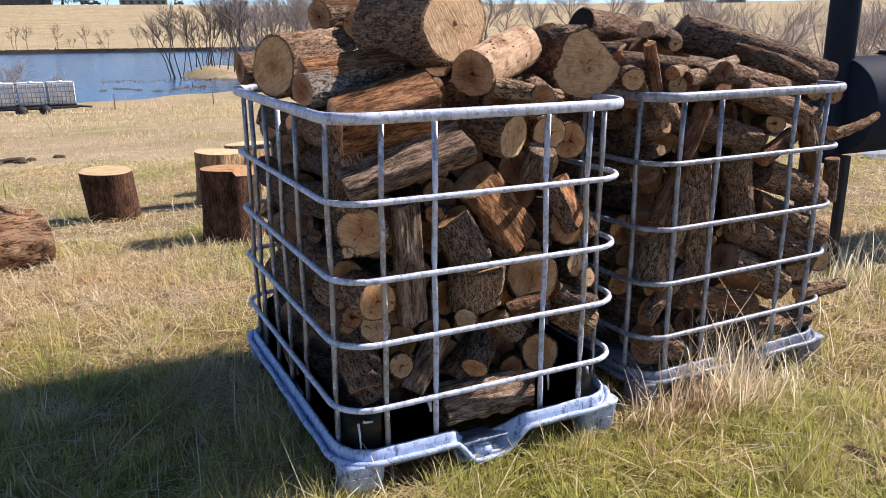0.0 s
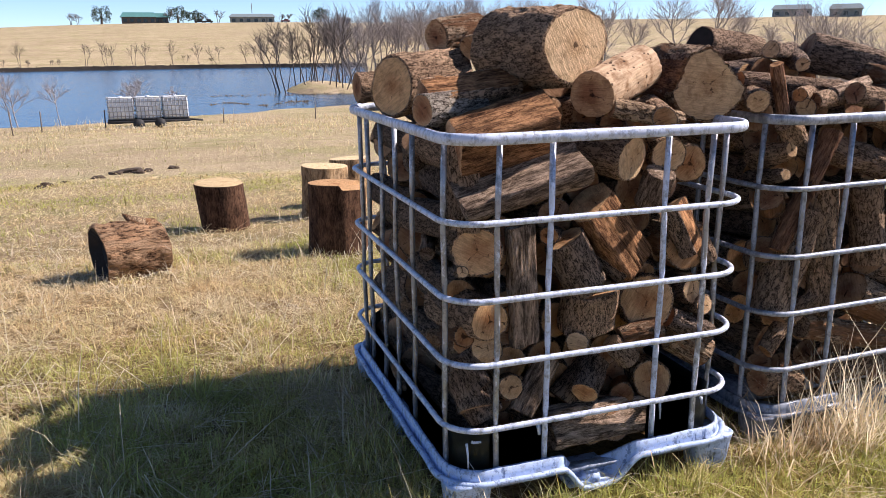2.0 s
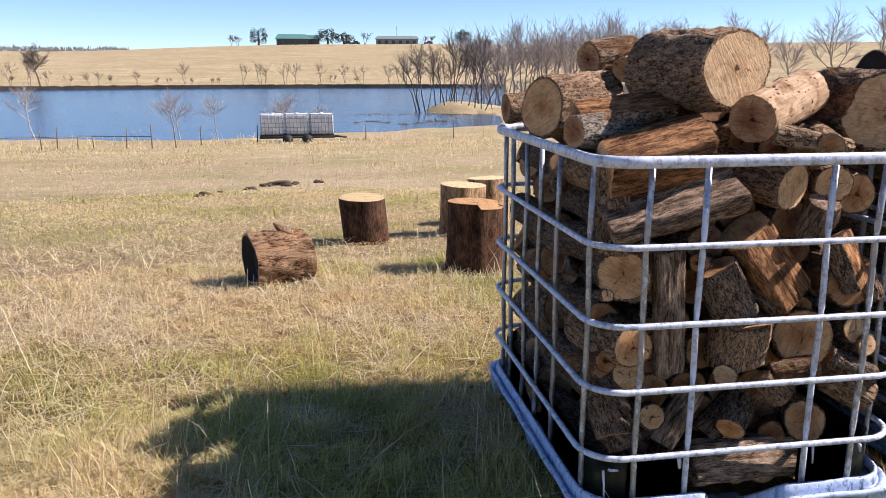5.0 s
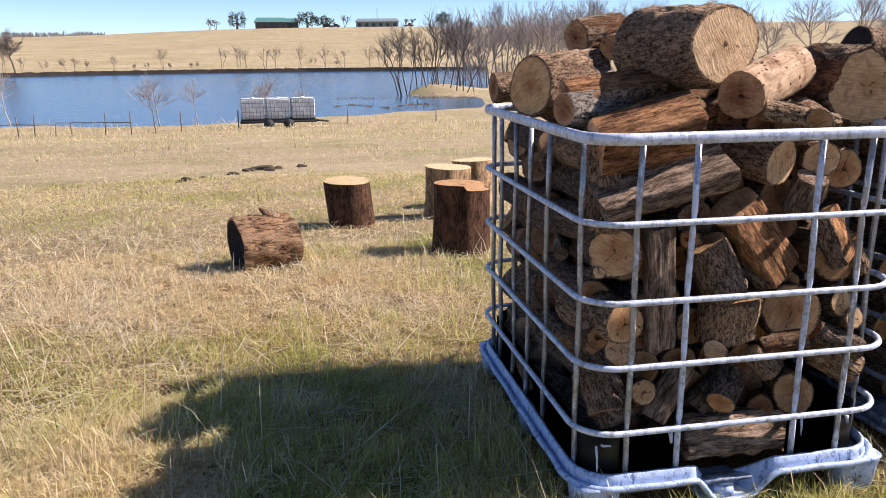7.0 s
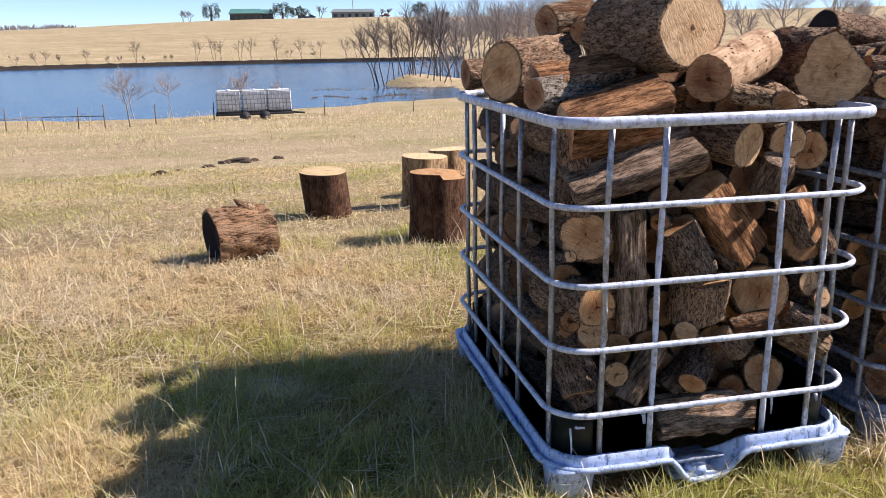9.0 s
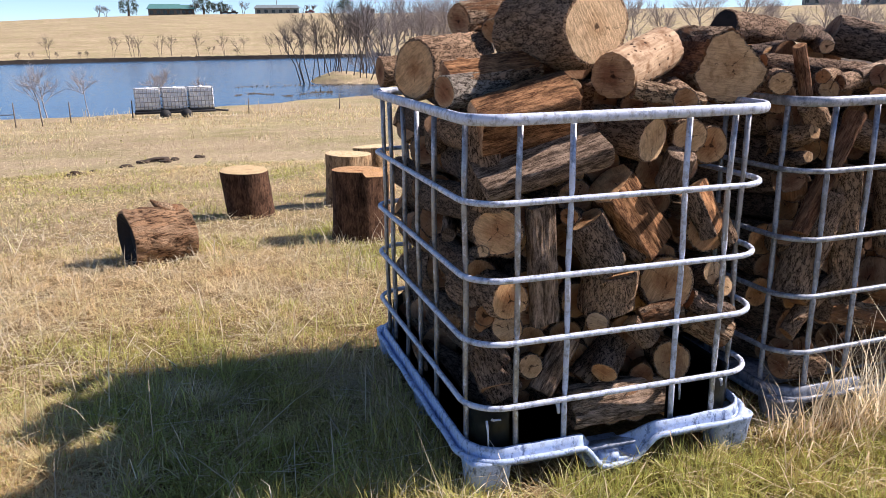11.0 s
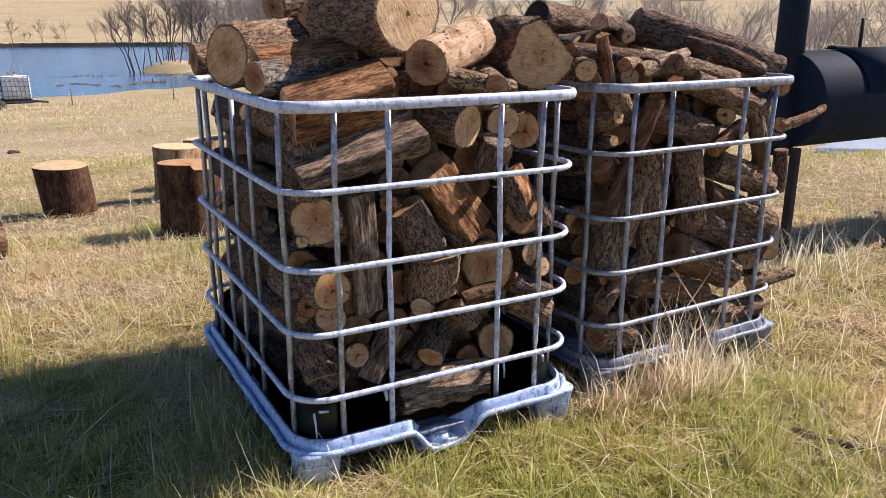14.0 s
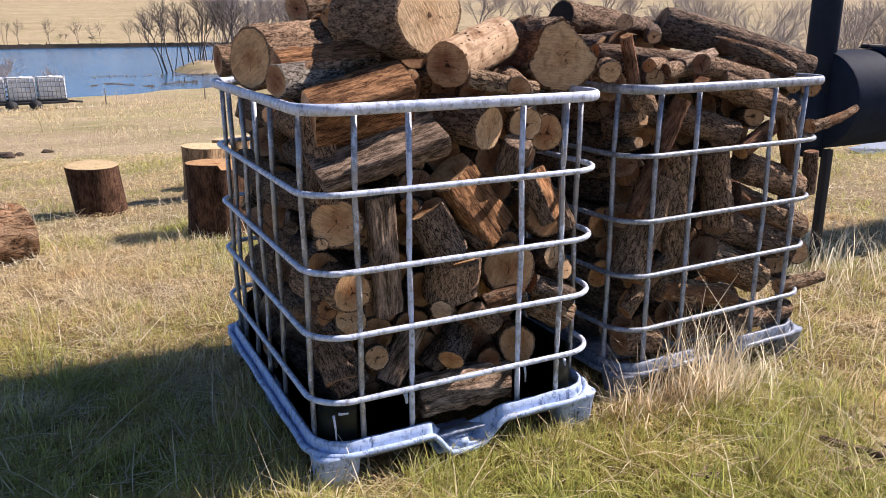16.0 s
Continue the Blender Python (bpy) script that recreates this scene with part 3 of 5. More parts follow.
firewood((-0.010, 0.220, 1.202), (0.198, 0.300, 1.205), 0.048, 0.048, M_LICHEN, M_END_DARK)
firewood((0.056, 0.122, 1.097), (0.355, 0.130, 1.164), 0.094, 0.103, M_SPLIT, M_END_DARK, cuts=[(0.1, -0.45, 0.9, 0.62), (0, -0.9, -0.45, 0.6)], label="torn reddish-brown split log wedged under the rail")
firewood((0.251, 0.850, 1.404), (0.432, 0.900, 1.425), 0.065, 0.072, M_BARK_WORN, M_END_DARK)
firewood((0.348, 0.750, 1.372), (0.587, 1.000, 1.410), 0.044, 0.044, M_BARK, M_END)
firewood((0.535, 0.100, 1.202), (0.780, 0.100, 1.152), 0.030, 0.030, M_BARK_WORN, M_END_DARK)
firewood((0.688, 0.050, 1.166), (0.801, 0.300, 1.184), 0.038, 0.038, M_BARK, M_END)
firewood((0.615, 0.100, 1.044), (0.514, 0.360, 1.081), 0.073, 0.067, M_BARK, M_END_PALE, label="round of bark wood with a cracked pale end")
firewood((0.759, 0.120, 1.046), (0.897, 0.500, 1.003), 0.054, 0.054, M_BARK, M_END_PALE)
firewood((0.874, 0.170, 1.006), (0.889, 0.550, 0.966), 0.062, 0.062, M_BARK, M_END)
firewood((0.055, 0.100, 0.949), (0.444, 0.114, 1.051), 0.067, 0.085, M_SPLIT_GREY, M_SPLIT_GREY, cuts=[(0, -0.6, 0.8, 0.55)], label="weathered grey-brown split log lying aslant")
firewood((0.088, 0.160, 1.135), (0.089, 0.130, 0.864), 0.054, 0.054, M_BARK, M_END_DARK)
firewood((0.102, 0.075, 0.809), (0.256, 0.500, 0.705), 0.074, 0.074, M_BARK, M_END, label="round with a clean sawn end, heart crack showing")
firewood((0.055, 0.070, 0.755), (0.138, 0.400, 0.655), 0.018, 0.018, M_BARK_DARK, M_END_PALE)
firewood((0.237, 0.077, 0.875), (0.259, 0.079, 0.506), 0.044, 0.044, M_SPLIT_GREY, M_SPLIT_GREY, cuts=[(0, -1, 0, 0.5)], label="upright weathered grey split piece")
firewood((0.332, 0.080, 0.834), (0.554, 0.400, 0.763), 0.029, 0.029, M_BARK_DARK, M_END)
firewood((0.502, 0.119, 0.918), (0.660, 0.124, 0.714), 0.091, 0.091, M_SPLIT, M_END, cuts=[(0.1, -0.9, 0.4, 0.45), (0.8, -0.2, 0.4, 0.7)], label="dark split block with one pale splintered edge")
firewood((0.870, 0.140, 0.740), (0.868, 0.500, 0.753), 0.087, 0.087, M_BARK_WORN, M_END_DARK)
firewood((0.927, 0.100, 0.697), (0.887, 0.120, 0.794), 0.027, 0.027, M_BARK, M_END)
firewood((0.389, 0.093, 0.817), (0.474, 0.095, 0.652), 0.062, 0.062, M_BARK_DARK, M_END, label="dark bark log with a splintered end")
firewood((0.498, 0.120, 0.646), (0.500, 0.140, 0.514), 0.090, 0.090, M_BARK, M_END, label="short bark-covered block standing aslant")
firewood((0.694, 0.095, 0.583), (0.864, 0.500, 0.480), 0.087, 0.087, M_BARK, M_END, label="round with a deep crack across its sawn end")
firewood((0.876, 0.100, 0.595), (0.908, 0.400, 0.510), 0.042, 0.042, M_BARK_DARK, M_END_PALE)
firewood((0.898, 0.070, 0.556), (0.916, 0.400, 0.484), 0.032, 0.032, M_BARK_DARK, M_END_PALE)
firewood((0.903, 0.160, 0.590), (0.898, 0.500, 0.514), 0.051, 0.051, M_BARK_WORN, M_END_DARK)
firewood((0.135, 0.057, 0.601), (0.107, 0.360, 0.575), 0.063, 0.081, M_BARK, M_END, label="long bark log lying behind the corner, pale ringed end")
firewood((0.112, 0.908, 0.467), (0.149, 0.700, 0.523), 0.090, 0.090, M_BARK_DARK, M_END_DARK, label="round with a weathered grey end full of holes")
firewood((0.134, 0.075, 0.512), (0.245, 0.500, 0.386), 0.050, 0.050, M_BARK_DARK, M_END_PALE)
firewood((0.067, 0.090, 0.549), (0.142, 0.500, 0.424), 0.032, 0.032, M_BARK_WORN, M_END)
firewood((0.066, 0.100, 0.521), (0.080, 0.500, 0.404), 0.030, 0.030, M_BARK_WORN, M_END)
firewood((0.426, 0.055, 0.495), (0.648, 0.420, 0.339), 0.035, 0.035, M_BARK, M_END_PALE, label="thin branch log with a pale round end")
firewood((0.559, 0.080, 0.471), (0.626, 0.073, 0.405), 0.031, 0.041, M_BARK, M_END_PALE)
firewood((0.213, 0.070, 0.374), (0.328, 0.450, 0.216), 0.040, 0.040, M_BARK_DARK, M_END_PALE)
firewood((0.464, 0.064, 0.317), (0.542, 0.160, 0.369), 0.043, 0.049, M_BARK_DARK, M_END)
firewood((0.728, 0.090, 0.311), (0.884, 0.500, 0.199), 0.065, 0.065, M_BARK_WORN, M_END)
firewood((0.624, 0.100, 0.270), (0.856, 0.500, 0.172), 0.040, 0.040, M_BARK_WORN, M_END_DARK)
firewood((0.086, 0.200, 0.484), (0.104, 0.083, 0.313), 0.059, 0.059, M_BARK_DARK, M_END_DARK)
firewood((0.074, 0.130, 0.477), (0.116, 0.061, 0.393), 0.051, 0.030, M_BARK_DARK, M_END_DARK)
firewood((0.071, 0.160, 0.426), (0.138, 0.088, 0.284), 0.059, 0.059, M_BARK_DARK, M_END_DARK)
firewood((0.352, 0.100, 0.434), (0.245, 0.071, 0.283), 0.039, 0.039, M_SPLIT_GREY, M_SPLIT_GREY)
firewood((0.563, 0.160, 0.389), (0.431, 0.160, 0.259), 0.047, 0.047, M_BARK_DARK, M_END_DARK)
firewood((0.349, 0.100, 0.193), (0.713, 0.104, 0.197), 0.069, 0.069, M_SPLIT_GREY, M_SPLIT_GREY, cuts=[(0, -0.8, 0.5, 0.7)], label="weathered grey log lying in the tub's opening")
firewood((0.818, 0.120, 0.446), (0.925, 0.084, 0.377), 0.052, 0.052, M_BARK_WORN, M_END_PALE)
firewood((0.790, 0.110, 0.515), (0.930, 0.080, 0.449), 0.038, 0.038, M_BARK_DARK, M_END_DARK)
firewood((0.603, 0.090, 0.472), (0.730, 0.070, 0.507), 0.037, 0.037, M_BARK_WORN, M_END_DARK)
firewood((0.544, 0.160, 0.757), (0.615, 0.100, 0.678), 0.043, 0.043, M_BARK_DARK, M_END)
firewood((0.793, 0.120, 0.889), (0.857, 0.090, 0.737), 0.051, 0.051, M_BARK_DARK, M_END_PALE, cuts=[(0.4, -0.8, 0.5, 0.5)])
firewood((0.722, 0.100, 0.998), (0.709, 0.140, 0.893), 0.046, 0.046, M_SPLIT_GREY, M_SPLIT_GREY)
firewood((0.104, 1.049, 1.027), (0.400, 1.141, 0.892), 0.074, 0.074, M_BARK_WORN, M_END_DARK)
firewood((0.091, 1.149, 1.059), (0.400, 1.142, 0.892), 0.058, 0.058, M_BARK_WORN, M_END_DARK)
firewood((0.106, 0.644, 0.726), (0.400, 1.131, 0.559), 0.079, 0.087, M_BARK_DARK, M_END_DARK)
firewood((0.102, 0.768, 0.823), (0.400, 1.132, 0.637), 0.073, 0.073, M_BARK_WORN, M_END_DARK)
firewood((0.097, 0.976, 0.631), (0.400, 1.137, 0.336), 0.066, 0.066, M_BARK_DARK, M_END_DARK)
firewood((0.096, 1.147, 0.694), (0.400, 1.139, 0.452), 0.064, 0.064, M_BARK_DARK, M_END)
firewood((0.061, 0.412, 0.722), (0.120, 0.571, 0.755), 0.026, 0.026, M_SPLIT_GREY, M_SPLIT_GREY)
firewood((0.108, 0.895, 0.262), (0.400, 1.118, 0.225), 0.080, 0.080, M_BARK_DARK, M_END_DARK)
firewood((0.104, 0.669, 0.228), (0.400, 1.121, 0.222), 0.075, 0.075, M_BARK_DARK, M_END_DARK)
firewood((0.102, 1.137, 0.227), (0.400, 1.126, 0.217), 0.071, 0.071, M_BARK_DARK, M_END)
firewood((0.091, 0.777, 0.955), (0.400, 1.141, 0.792), 0.060, 0.060, M_BARK_DARK, M_END_DARK)
firewood((0.080, 0.576, 1.066), (0.140, 0.732, 0.965), 0.049, 0.049, M_BARK_DARK, M_END_DARK)
firewood((0.095, 1.145, 0.430), (0.400, 1.136, 0.207), 0.061, 0.061, M_BARK_DARK, M_END_DARK)
# heap on the galvanised tote
firewood((1.700, 0.600, 1.345), (2.270, 0.310, 1.165), 0.074, 0.052, M_BARK_DARK, M_END_DARK, label="long dark furrowed branch log on top of the heap", bend=0.05)
firewood((1.835, 0.440, 1.275), (2.060, 0.210, 1.160), 0.036, 0.034, M_BARK_WORN, M_END_DARK, label="bent brown branch with bark half gone", bend=0.04)
firewood((1.378, 0.420, 1.356), (1.808, 0.750, 1.325), 0.032, 0.032, M_BARK_DARK, M_END_PALE)
firewood((1.471, 0.360, 1.304), (1.812, 0.800, 1.332), 0.026, 0.050, M_BARK_DARK, M_END_PALE)
firewood((1.157, 0.140, 1.314), (1.224, 0.160, 1.154), 0.021, 0.021, M_RED, M_END, label="red-brown peeled stick standing upright")
firewood((1.194, 0.350, 1.256), (1.637, 0.340, 1.214), 0.031, 0.031, M_BARK, M_END)
firewood((1.530, 0.170, 1.211), (1.898, 0.220, 1.145), 0.039, 0.033, M_BARK, M_END_DARK, label="branch log with a dark red-brown end")
firewood((1.482, 0.220, 1.206), (1.713, 0.300, 1.236), 0.025, 0.025, M_SPLIT_GREY, M_SPLIT_GREY)
firewood((1.092, 0.130, 1.200), (1.339, 0.500, 1.197), 0.038, 0.038, M_BARK, M_END_PALE)
firewood((1.265, 0.140, 1.214), (1.683, 0.500, 1.201), 0.025, 0.025, M_BARK, M_END)
firewood((1.282, 0.126, 1.171), (1.571, 0.500, 1.125), 0.035, 0.035, M_BARK, M_END_PALE)
firewood((1.385, 0.200, 1.185), (1.567, 0.250, 1.199), 0.030, 0.030, M_BARK, M_END_DARK)
firewood((1.622, 0.170, 1.144), (2.031, 0.174, 1.016), 0.046, 0.045, M_BARK, M_END_DARK, label="furrowed bark log under the top rail")
firewood((1.320, 0.750, 1.383), (1.758, 0.950, 1.343), 0.060, 0.060, M_BARK, M_END_BLACK, label="furrowed log with a blackened end")
firewood((1.228, 0.110, 1.040), (1.249, 0.300, 0.986), 0.025, 0.050, M_BARK, M_END_PALE)
firewood((1.222, 0.120, 0.956), (1.238, 0.300, 0.909), 0.020, 0.038, M_BARK_DARK, M_END_PALE)
firewood((1.426, 0.141, 1.089), (1.226, 0.128, 0.694), 0.032, 0.028, M_RED, M_END_DARK, label="long smooth branch leaning across the cage")
firewood((1.725, 0.167, 0.946), (1.459, 0.220, 1.027), 0.050, 0.052, M_BARK, M_END_PALE)
firewood((1.823, 0.170, 1.009), (2.030, 0.500, 0.954), 0.039, 0.039, M_BARK, M_END_PALE)
firewood((1.427, 0.157, 0.904), (1.477, 0.161, 0.434), 0.050, 0.050, M_BARK, M_END_DARK, label="upright furrowed bark log")
firewood((1.625, 0.166, 0.891), (1.690, 0.172, 0.601), 0.056, 0.060, M_BARK, M_END_DARK)
firewood((1.385, 0.190, 0.800), (1.235, 0.150, 0.450), 0.072, 0.066, M_BARK, M_END_DARK, label="thick furrowed log leaning in the corner")
firewood((1.496, 0.143, 0.537), (1.218, 0.128, 0.327), 0.032, 0.032, M_BARK, M_END, label="crooked grey branch lying aslant", bend=-0.03)
firewood((1.387, 0.151, 0.393), (1.788, 0.169, 0.288), 0.045, 0.045, M_BARK_WORN, M_BARK)
firewood((1.634, 0.193, 0.484), (1.957, 0.195, 0.335), 0.081, 0.071, M_BARK_WORN, M_END_DARK)
firewood((1.708, 0.191, 0.614), (2.109, 0.211, 0.452), 0.076, 0.076, M_BARK_DARK, M_END_DARK)
firewood((1.741, 0.175, 0.705), (2.158, 0.190, 0.533), 0.058, 0.058, M_BARK_WORN, M_RED)
firewood((1.779, 0.176, 0.825), (2.125, 0.192, 0.706), 0.057, 0.057, M_BARK, M_BARK)
firewood((1.969, 0.161, 1.029), (2.059, 0.165, 0.787), 0.033, 0.033, M_BARK_WORN, M_END_DARK)
firewood((2.025, 0.160, 0.402), (2.296, 0.500, 0.301), 0.047, 0.047, M_BARK, M_END_PALE)
firewood((2.156, 0.167, 0.424), (2.446, 0.500, 0.323), 0.048, 0.048, M_BARK, M_END_PALE)
firewood((2.321, 0.165, 0.294), (2.065, 0.165, 0.287), 0.025, 0.034, M_BARK_WORN, M_END_PALE)
firewood((2.392, 0.158, 1.014), (2.132, 0.157, 0.949), 0.014, 0.023, M_BARK_WORN, M_END, label="thin branch sticking out past the cage", bend=0.02)
firewood((2.131, 0.154, 0.954), (2.348, 0.400, 0.897), 0.030, 0.030, M_BARK, M_END)
firewood((1.999, 0.153, 1.122), (2.360, 0.500, 1.100), 0.033, 0.033, M_BARK, M_END_PALE)
firewood((2.112, 0.161, 1.107), (2.472, 0.500, 1.097), 0.038, 0.038, M_BARK, M_END_PALE)
firewood((1.216, 0.148, 0.203), (1.392, 0.159, 0.178), 0.051, 0.051, M_BARK, M_END_DARK)
firewood((1.766, 0.164, 0.170), (2.139, 0.179, 0.172), 0.044, 0.044, M_BARK, M_END_DARK)
firewood((1.529, 0.200, 0.179), (1.797, 0.200, 0.181), 0.054, 0.054, M_BARK_WORN, M_END_DARK)
firewood((1.746, 0.152, 0.881), (1.907, 0.159, 0.962), 0.033, 0.033, M_RED, M_END)
firewood((2.233, 0.220, 0.837), (2.243, 0.220, 0.658), 0.029, 0.029, M_BARK, M_END_DARK)
firewood((1.214, 0.133, 1.127), (1.266, 0.142, 1.070), 0.039, 0.039, M_BARK, M_BARK)
firewood((1.290, 0.200, 1.074), (1.430, 0.200, 0.996), 0.040, 0.040, M_BARK_DARK, M_END_DARK)
firewood((1.817, 0.250, 1.079), (2.097, 0.300, 1.075), 0.044, 0.044, M_BARK, M_END_DARK)
firewood((1.217, 0.180, 0.868), (1.244, 0.200, 0.833), 0.048, 0.048, M_BARK_WORN, M_END_DARK)
firewood((1.226, 0.200, 0.680), (1.259, 0.250, 0.630), 0.054, 0.054, M_BARK_DARK, M_END_DARK)
firewood((1.353, 0.220, 0.842), (1.372, 0.200, 0.737), 0.046, 0.046, M_BARK_DARK, M_END_DARK)
firewood((2.020, 0.300, 0.454), (2.128, 0.200, 0.364), 0.063, 0.063, M_BARK_DARK, M_END_DARK)
firewood((1.487, 0.300, 0.405), (1.701, 0.300, 0.398), 0.059, 0.059, M_BARK_DARK, M_END_DARK)


def fill(m, cells, group):
    """Logs inside the cage, behind the ones that show."""
    rnd = random.Random(5)
    kinds = []
    for k in range(4):
        o = firewood((0, 0, 0), (0, 0.46, 0), 0.062, 0.058, (M_BARK_DARK, M_BARK, M_BARK_WORN, M_BARK_DARK)[k], (M_END_DARK, M_END_DARK, M_END_DARK, M_END)[k], seg=22, rows=10, group=group)
        kinds.append(o)
    free = kinds[:]
    for x, y, z in cells:
        w = pose(x + rnd.uniform(-0.02, 0.02), y + rnd.uniform(-0.03, 0.03), z + rnd.uniform(-0.015, 0.015), -90 + rnd.uniform(-9, 9), rnd.uniform(0, 360), rnd.uniform(-8, 8))
        if free:
            o = free.pop()
            o.matrix_basis = m @ w
        else:
            copy_thing(kinds[rnd.randrange(4)], m @ w)


cells_a = [(0.12 + 0.125 * i + 0.06 * (k % 2), 0.44 + 0.47 * j, 0.18 + 0.108 * k) for k in range(9) for i in range(6) for j in range(2)]
fill(TOTE_A, cells_a + [(0.25 + 0.13 * i, 0.5, 1.15) for i in range(5)] + [(0.2 + 0.13 * i, 0.95, 1.15) for i in range(5)] + [(0.5 + 0.13 * i, 0.6, 1.25) for i in range(3)] + [(0.2 + 0.13 * i, 0.32, 0.175) for i in range(5)], "firewood")
cells_b = [(0.12 + 0.125 * i + 0.06 * (k % 2), 0.50 + 0.44 * j, 0.17 + 0.108 * k) for k in range(9) for i in range(6) for j in range(2)]
fill(TOTE_B, cells_b + [(0.08 + 0.13 * i, 0.45 + 0.42 * j, 1.15) for i in range(7) for j in range(2)] + [(0.06 + 0.14 * i, 0.75, 1.25) for i in range(5)], "firewood")


# ---- stumps and the hollow log in the pasture ----
M_DEBARK = make_split("debarked_stump_wood", (0.40, 0.27, 0.15), (0.66, 0.50, 0.31))
M_STUMP_BARK = make_split("stringy_dark_bark", (0.075, 0.042, 0.028), (0.19, 0.115, 0.075))
M_STUMP_TOP = make_endgrain("stump_top", (0.74, 0.58, 0.34), (0.84, 0.70, 0.44))
M_FENCE = make_plain("fence_steel", (0.17, 0.135, 0.11), 0.8, 0.0, 0.4, 6)


def spot(bear, d):
    x, y = -0.7 + d * math.sin(radians(bear)), -2 + d * math.cos(radians(bear))
    return x, y, land(x, y)


def stump(x, y, r, h, skin, top, label, flare=0.10, lean=(0, 0), notch=False, seg=48):
    g = land(x, y)
    t = thing("tree_stump", label, "stump", Matrix.Translation((x, y, g)), "stumps in the pasture")
    b = bmesh.new()
    rows = 16
    ph = [random.uniform(0, 6.28) for _ in range(4)]
    rings = []
    for j in range(rows + 1):
        s = j / rows
        z = -0.04 + (h + 0.04) * s
        ring = []
        for i in range(seg):
            th = 2 * math.pi * i / seg
            k = r * (1 + flare * (1 - s) ** 3 * (1 + 0.6 * math.sin(4 * th + ph[0])) + 0.035 * math.sin(3 * th + ph[1]) + 0.03 * math.sin(2 * th + ph[2]))
            k *= 1 + 0.022 * noise.noise((math.cos(th) * 9 + x, math.sin(th) * 9, z * 2.2)) + 0.018 * noise.noise((math.cos(th) * 26, math.sin(th) * 26 + y, z * 3))
            zz = z
            if notch and j == rows and math.cos(th - 5.6) > 0.55:
                zz -= 0.035
            ring.append(b.verts.new((math.cos(th) * k + lean[0] * s, math.sin(th) * k + lean[1] * s, zz + (0.012 * math.cos(th - ph[3]) if j == rows else 0))))
        rings.append(ring)
    for q0, q1 in zip(rings, rings[1:]):
        for i in range(seg):
            b.faces.new((q0[i], q0[(i + 1) % seg], q1[(i + 1) % seg], q1[i]))
    tops = [v.co.copy() for v in rings[-1]]
    part("trunk", b, skin, t)
    e = bmesh.new()
    mid = sum(tops, Vector()) / seg
    prev = [e.verts.new(p) for p in tops]
    for k in (0.9, 0.5):
        cur = [e.verts.new(mid.lerp(p, k) + Vector((0, 0, 0.003 + 0.004 * noise.noise((p.x * 20, p.y * 20, k))))) for p in tops]
        for i in range(seg):
            e.faces.new((prev[i], prev[(i + 1) % seg], cur[(i + 1) % seg], cur[i]))
        prev = cur
    e.faces.new(prev)
    part("sawn_top", e, top, t, "pale sawn top")
    return t


stump(-0.23, 5.50, 0.212, 0.44, M_STUMP_BARK, M_STUMP_TOP, "dark barked tree stump with a pale sawn top, standing in grass", 0.03, (-0.05, 0))
stump(0.76, 5.78, 0.225, 0.50, M_DEBARK, M_STUMP_TOP, "tan debarked tree stump, flared at the foot, in grass", 0.16)
stump(1.20, 6.55, 0.225, 0.50, M_DEBARK, M_STUMP_TOP, "tan debarked tree stump behind the others", 0.08)
stump(0.475, 3.84, 0.215, 0.545, M_STUMP_BARK, M_END, "tall dark brown stump with a notched top", 0.14, notch=True)

M_LOG_TAN = make_bark("weathered_tan_log", (0.10, 0.06, 0.036), (0.34, 0.22, 0.13), 0.35, (0.60, 0.40, 0.24))
hollow = firewood((-1.20, 3.64, land(-1.2, 3.8) + 0.185), (-0.80, 3.82, land(-0.8, 3.8) + 0.175), 0.205, 0.195, M_LOG_TAN, M_END, label="short thick log lying in grass, hollow end coloured black", rows=26, seg=48, group="stumps in the pasture")
# shallow recess coloured black to stand for the hollow's dark inside
for child in hollow.children[:1]:
    child.data.materials[0] = M_END_BLACK
    for v in child.data.vertices:
        if math.hypot(v.co.x, v.co.y) < 0.17:
            v.co.z += 0.06
b = bmesh.new()
tube(b, [(0.17, 0, -0.02), (0.10, 0, 0.005), (0.03, 0.0, 0.025), (-0.03, 0.01, 0.055), (-0.07, 0.01, 0.085)], [0.02, 0.06, 0.065, 0.038, 0.010], 18, False, 0.6)
for v in b.verts:
    v.co += Vector((0.010 * noise.noise((v.co.x * 40, v.co.y * 40, v.co.z * 40)), 0, 0.018 * noise.noise((v.co.y * 60, v.co.x * 30, v.co.z * 30))))
stub = part("branch_stub", b, M_BARK_WORN, hollow, "broken branch stub")
stub.matrix_basis = hollow.matrix_basis.inverted() @ Matrix.Translation((-0.96, 3.80, land(-1, 3.8) + 0.335))


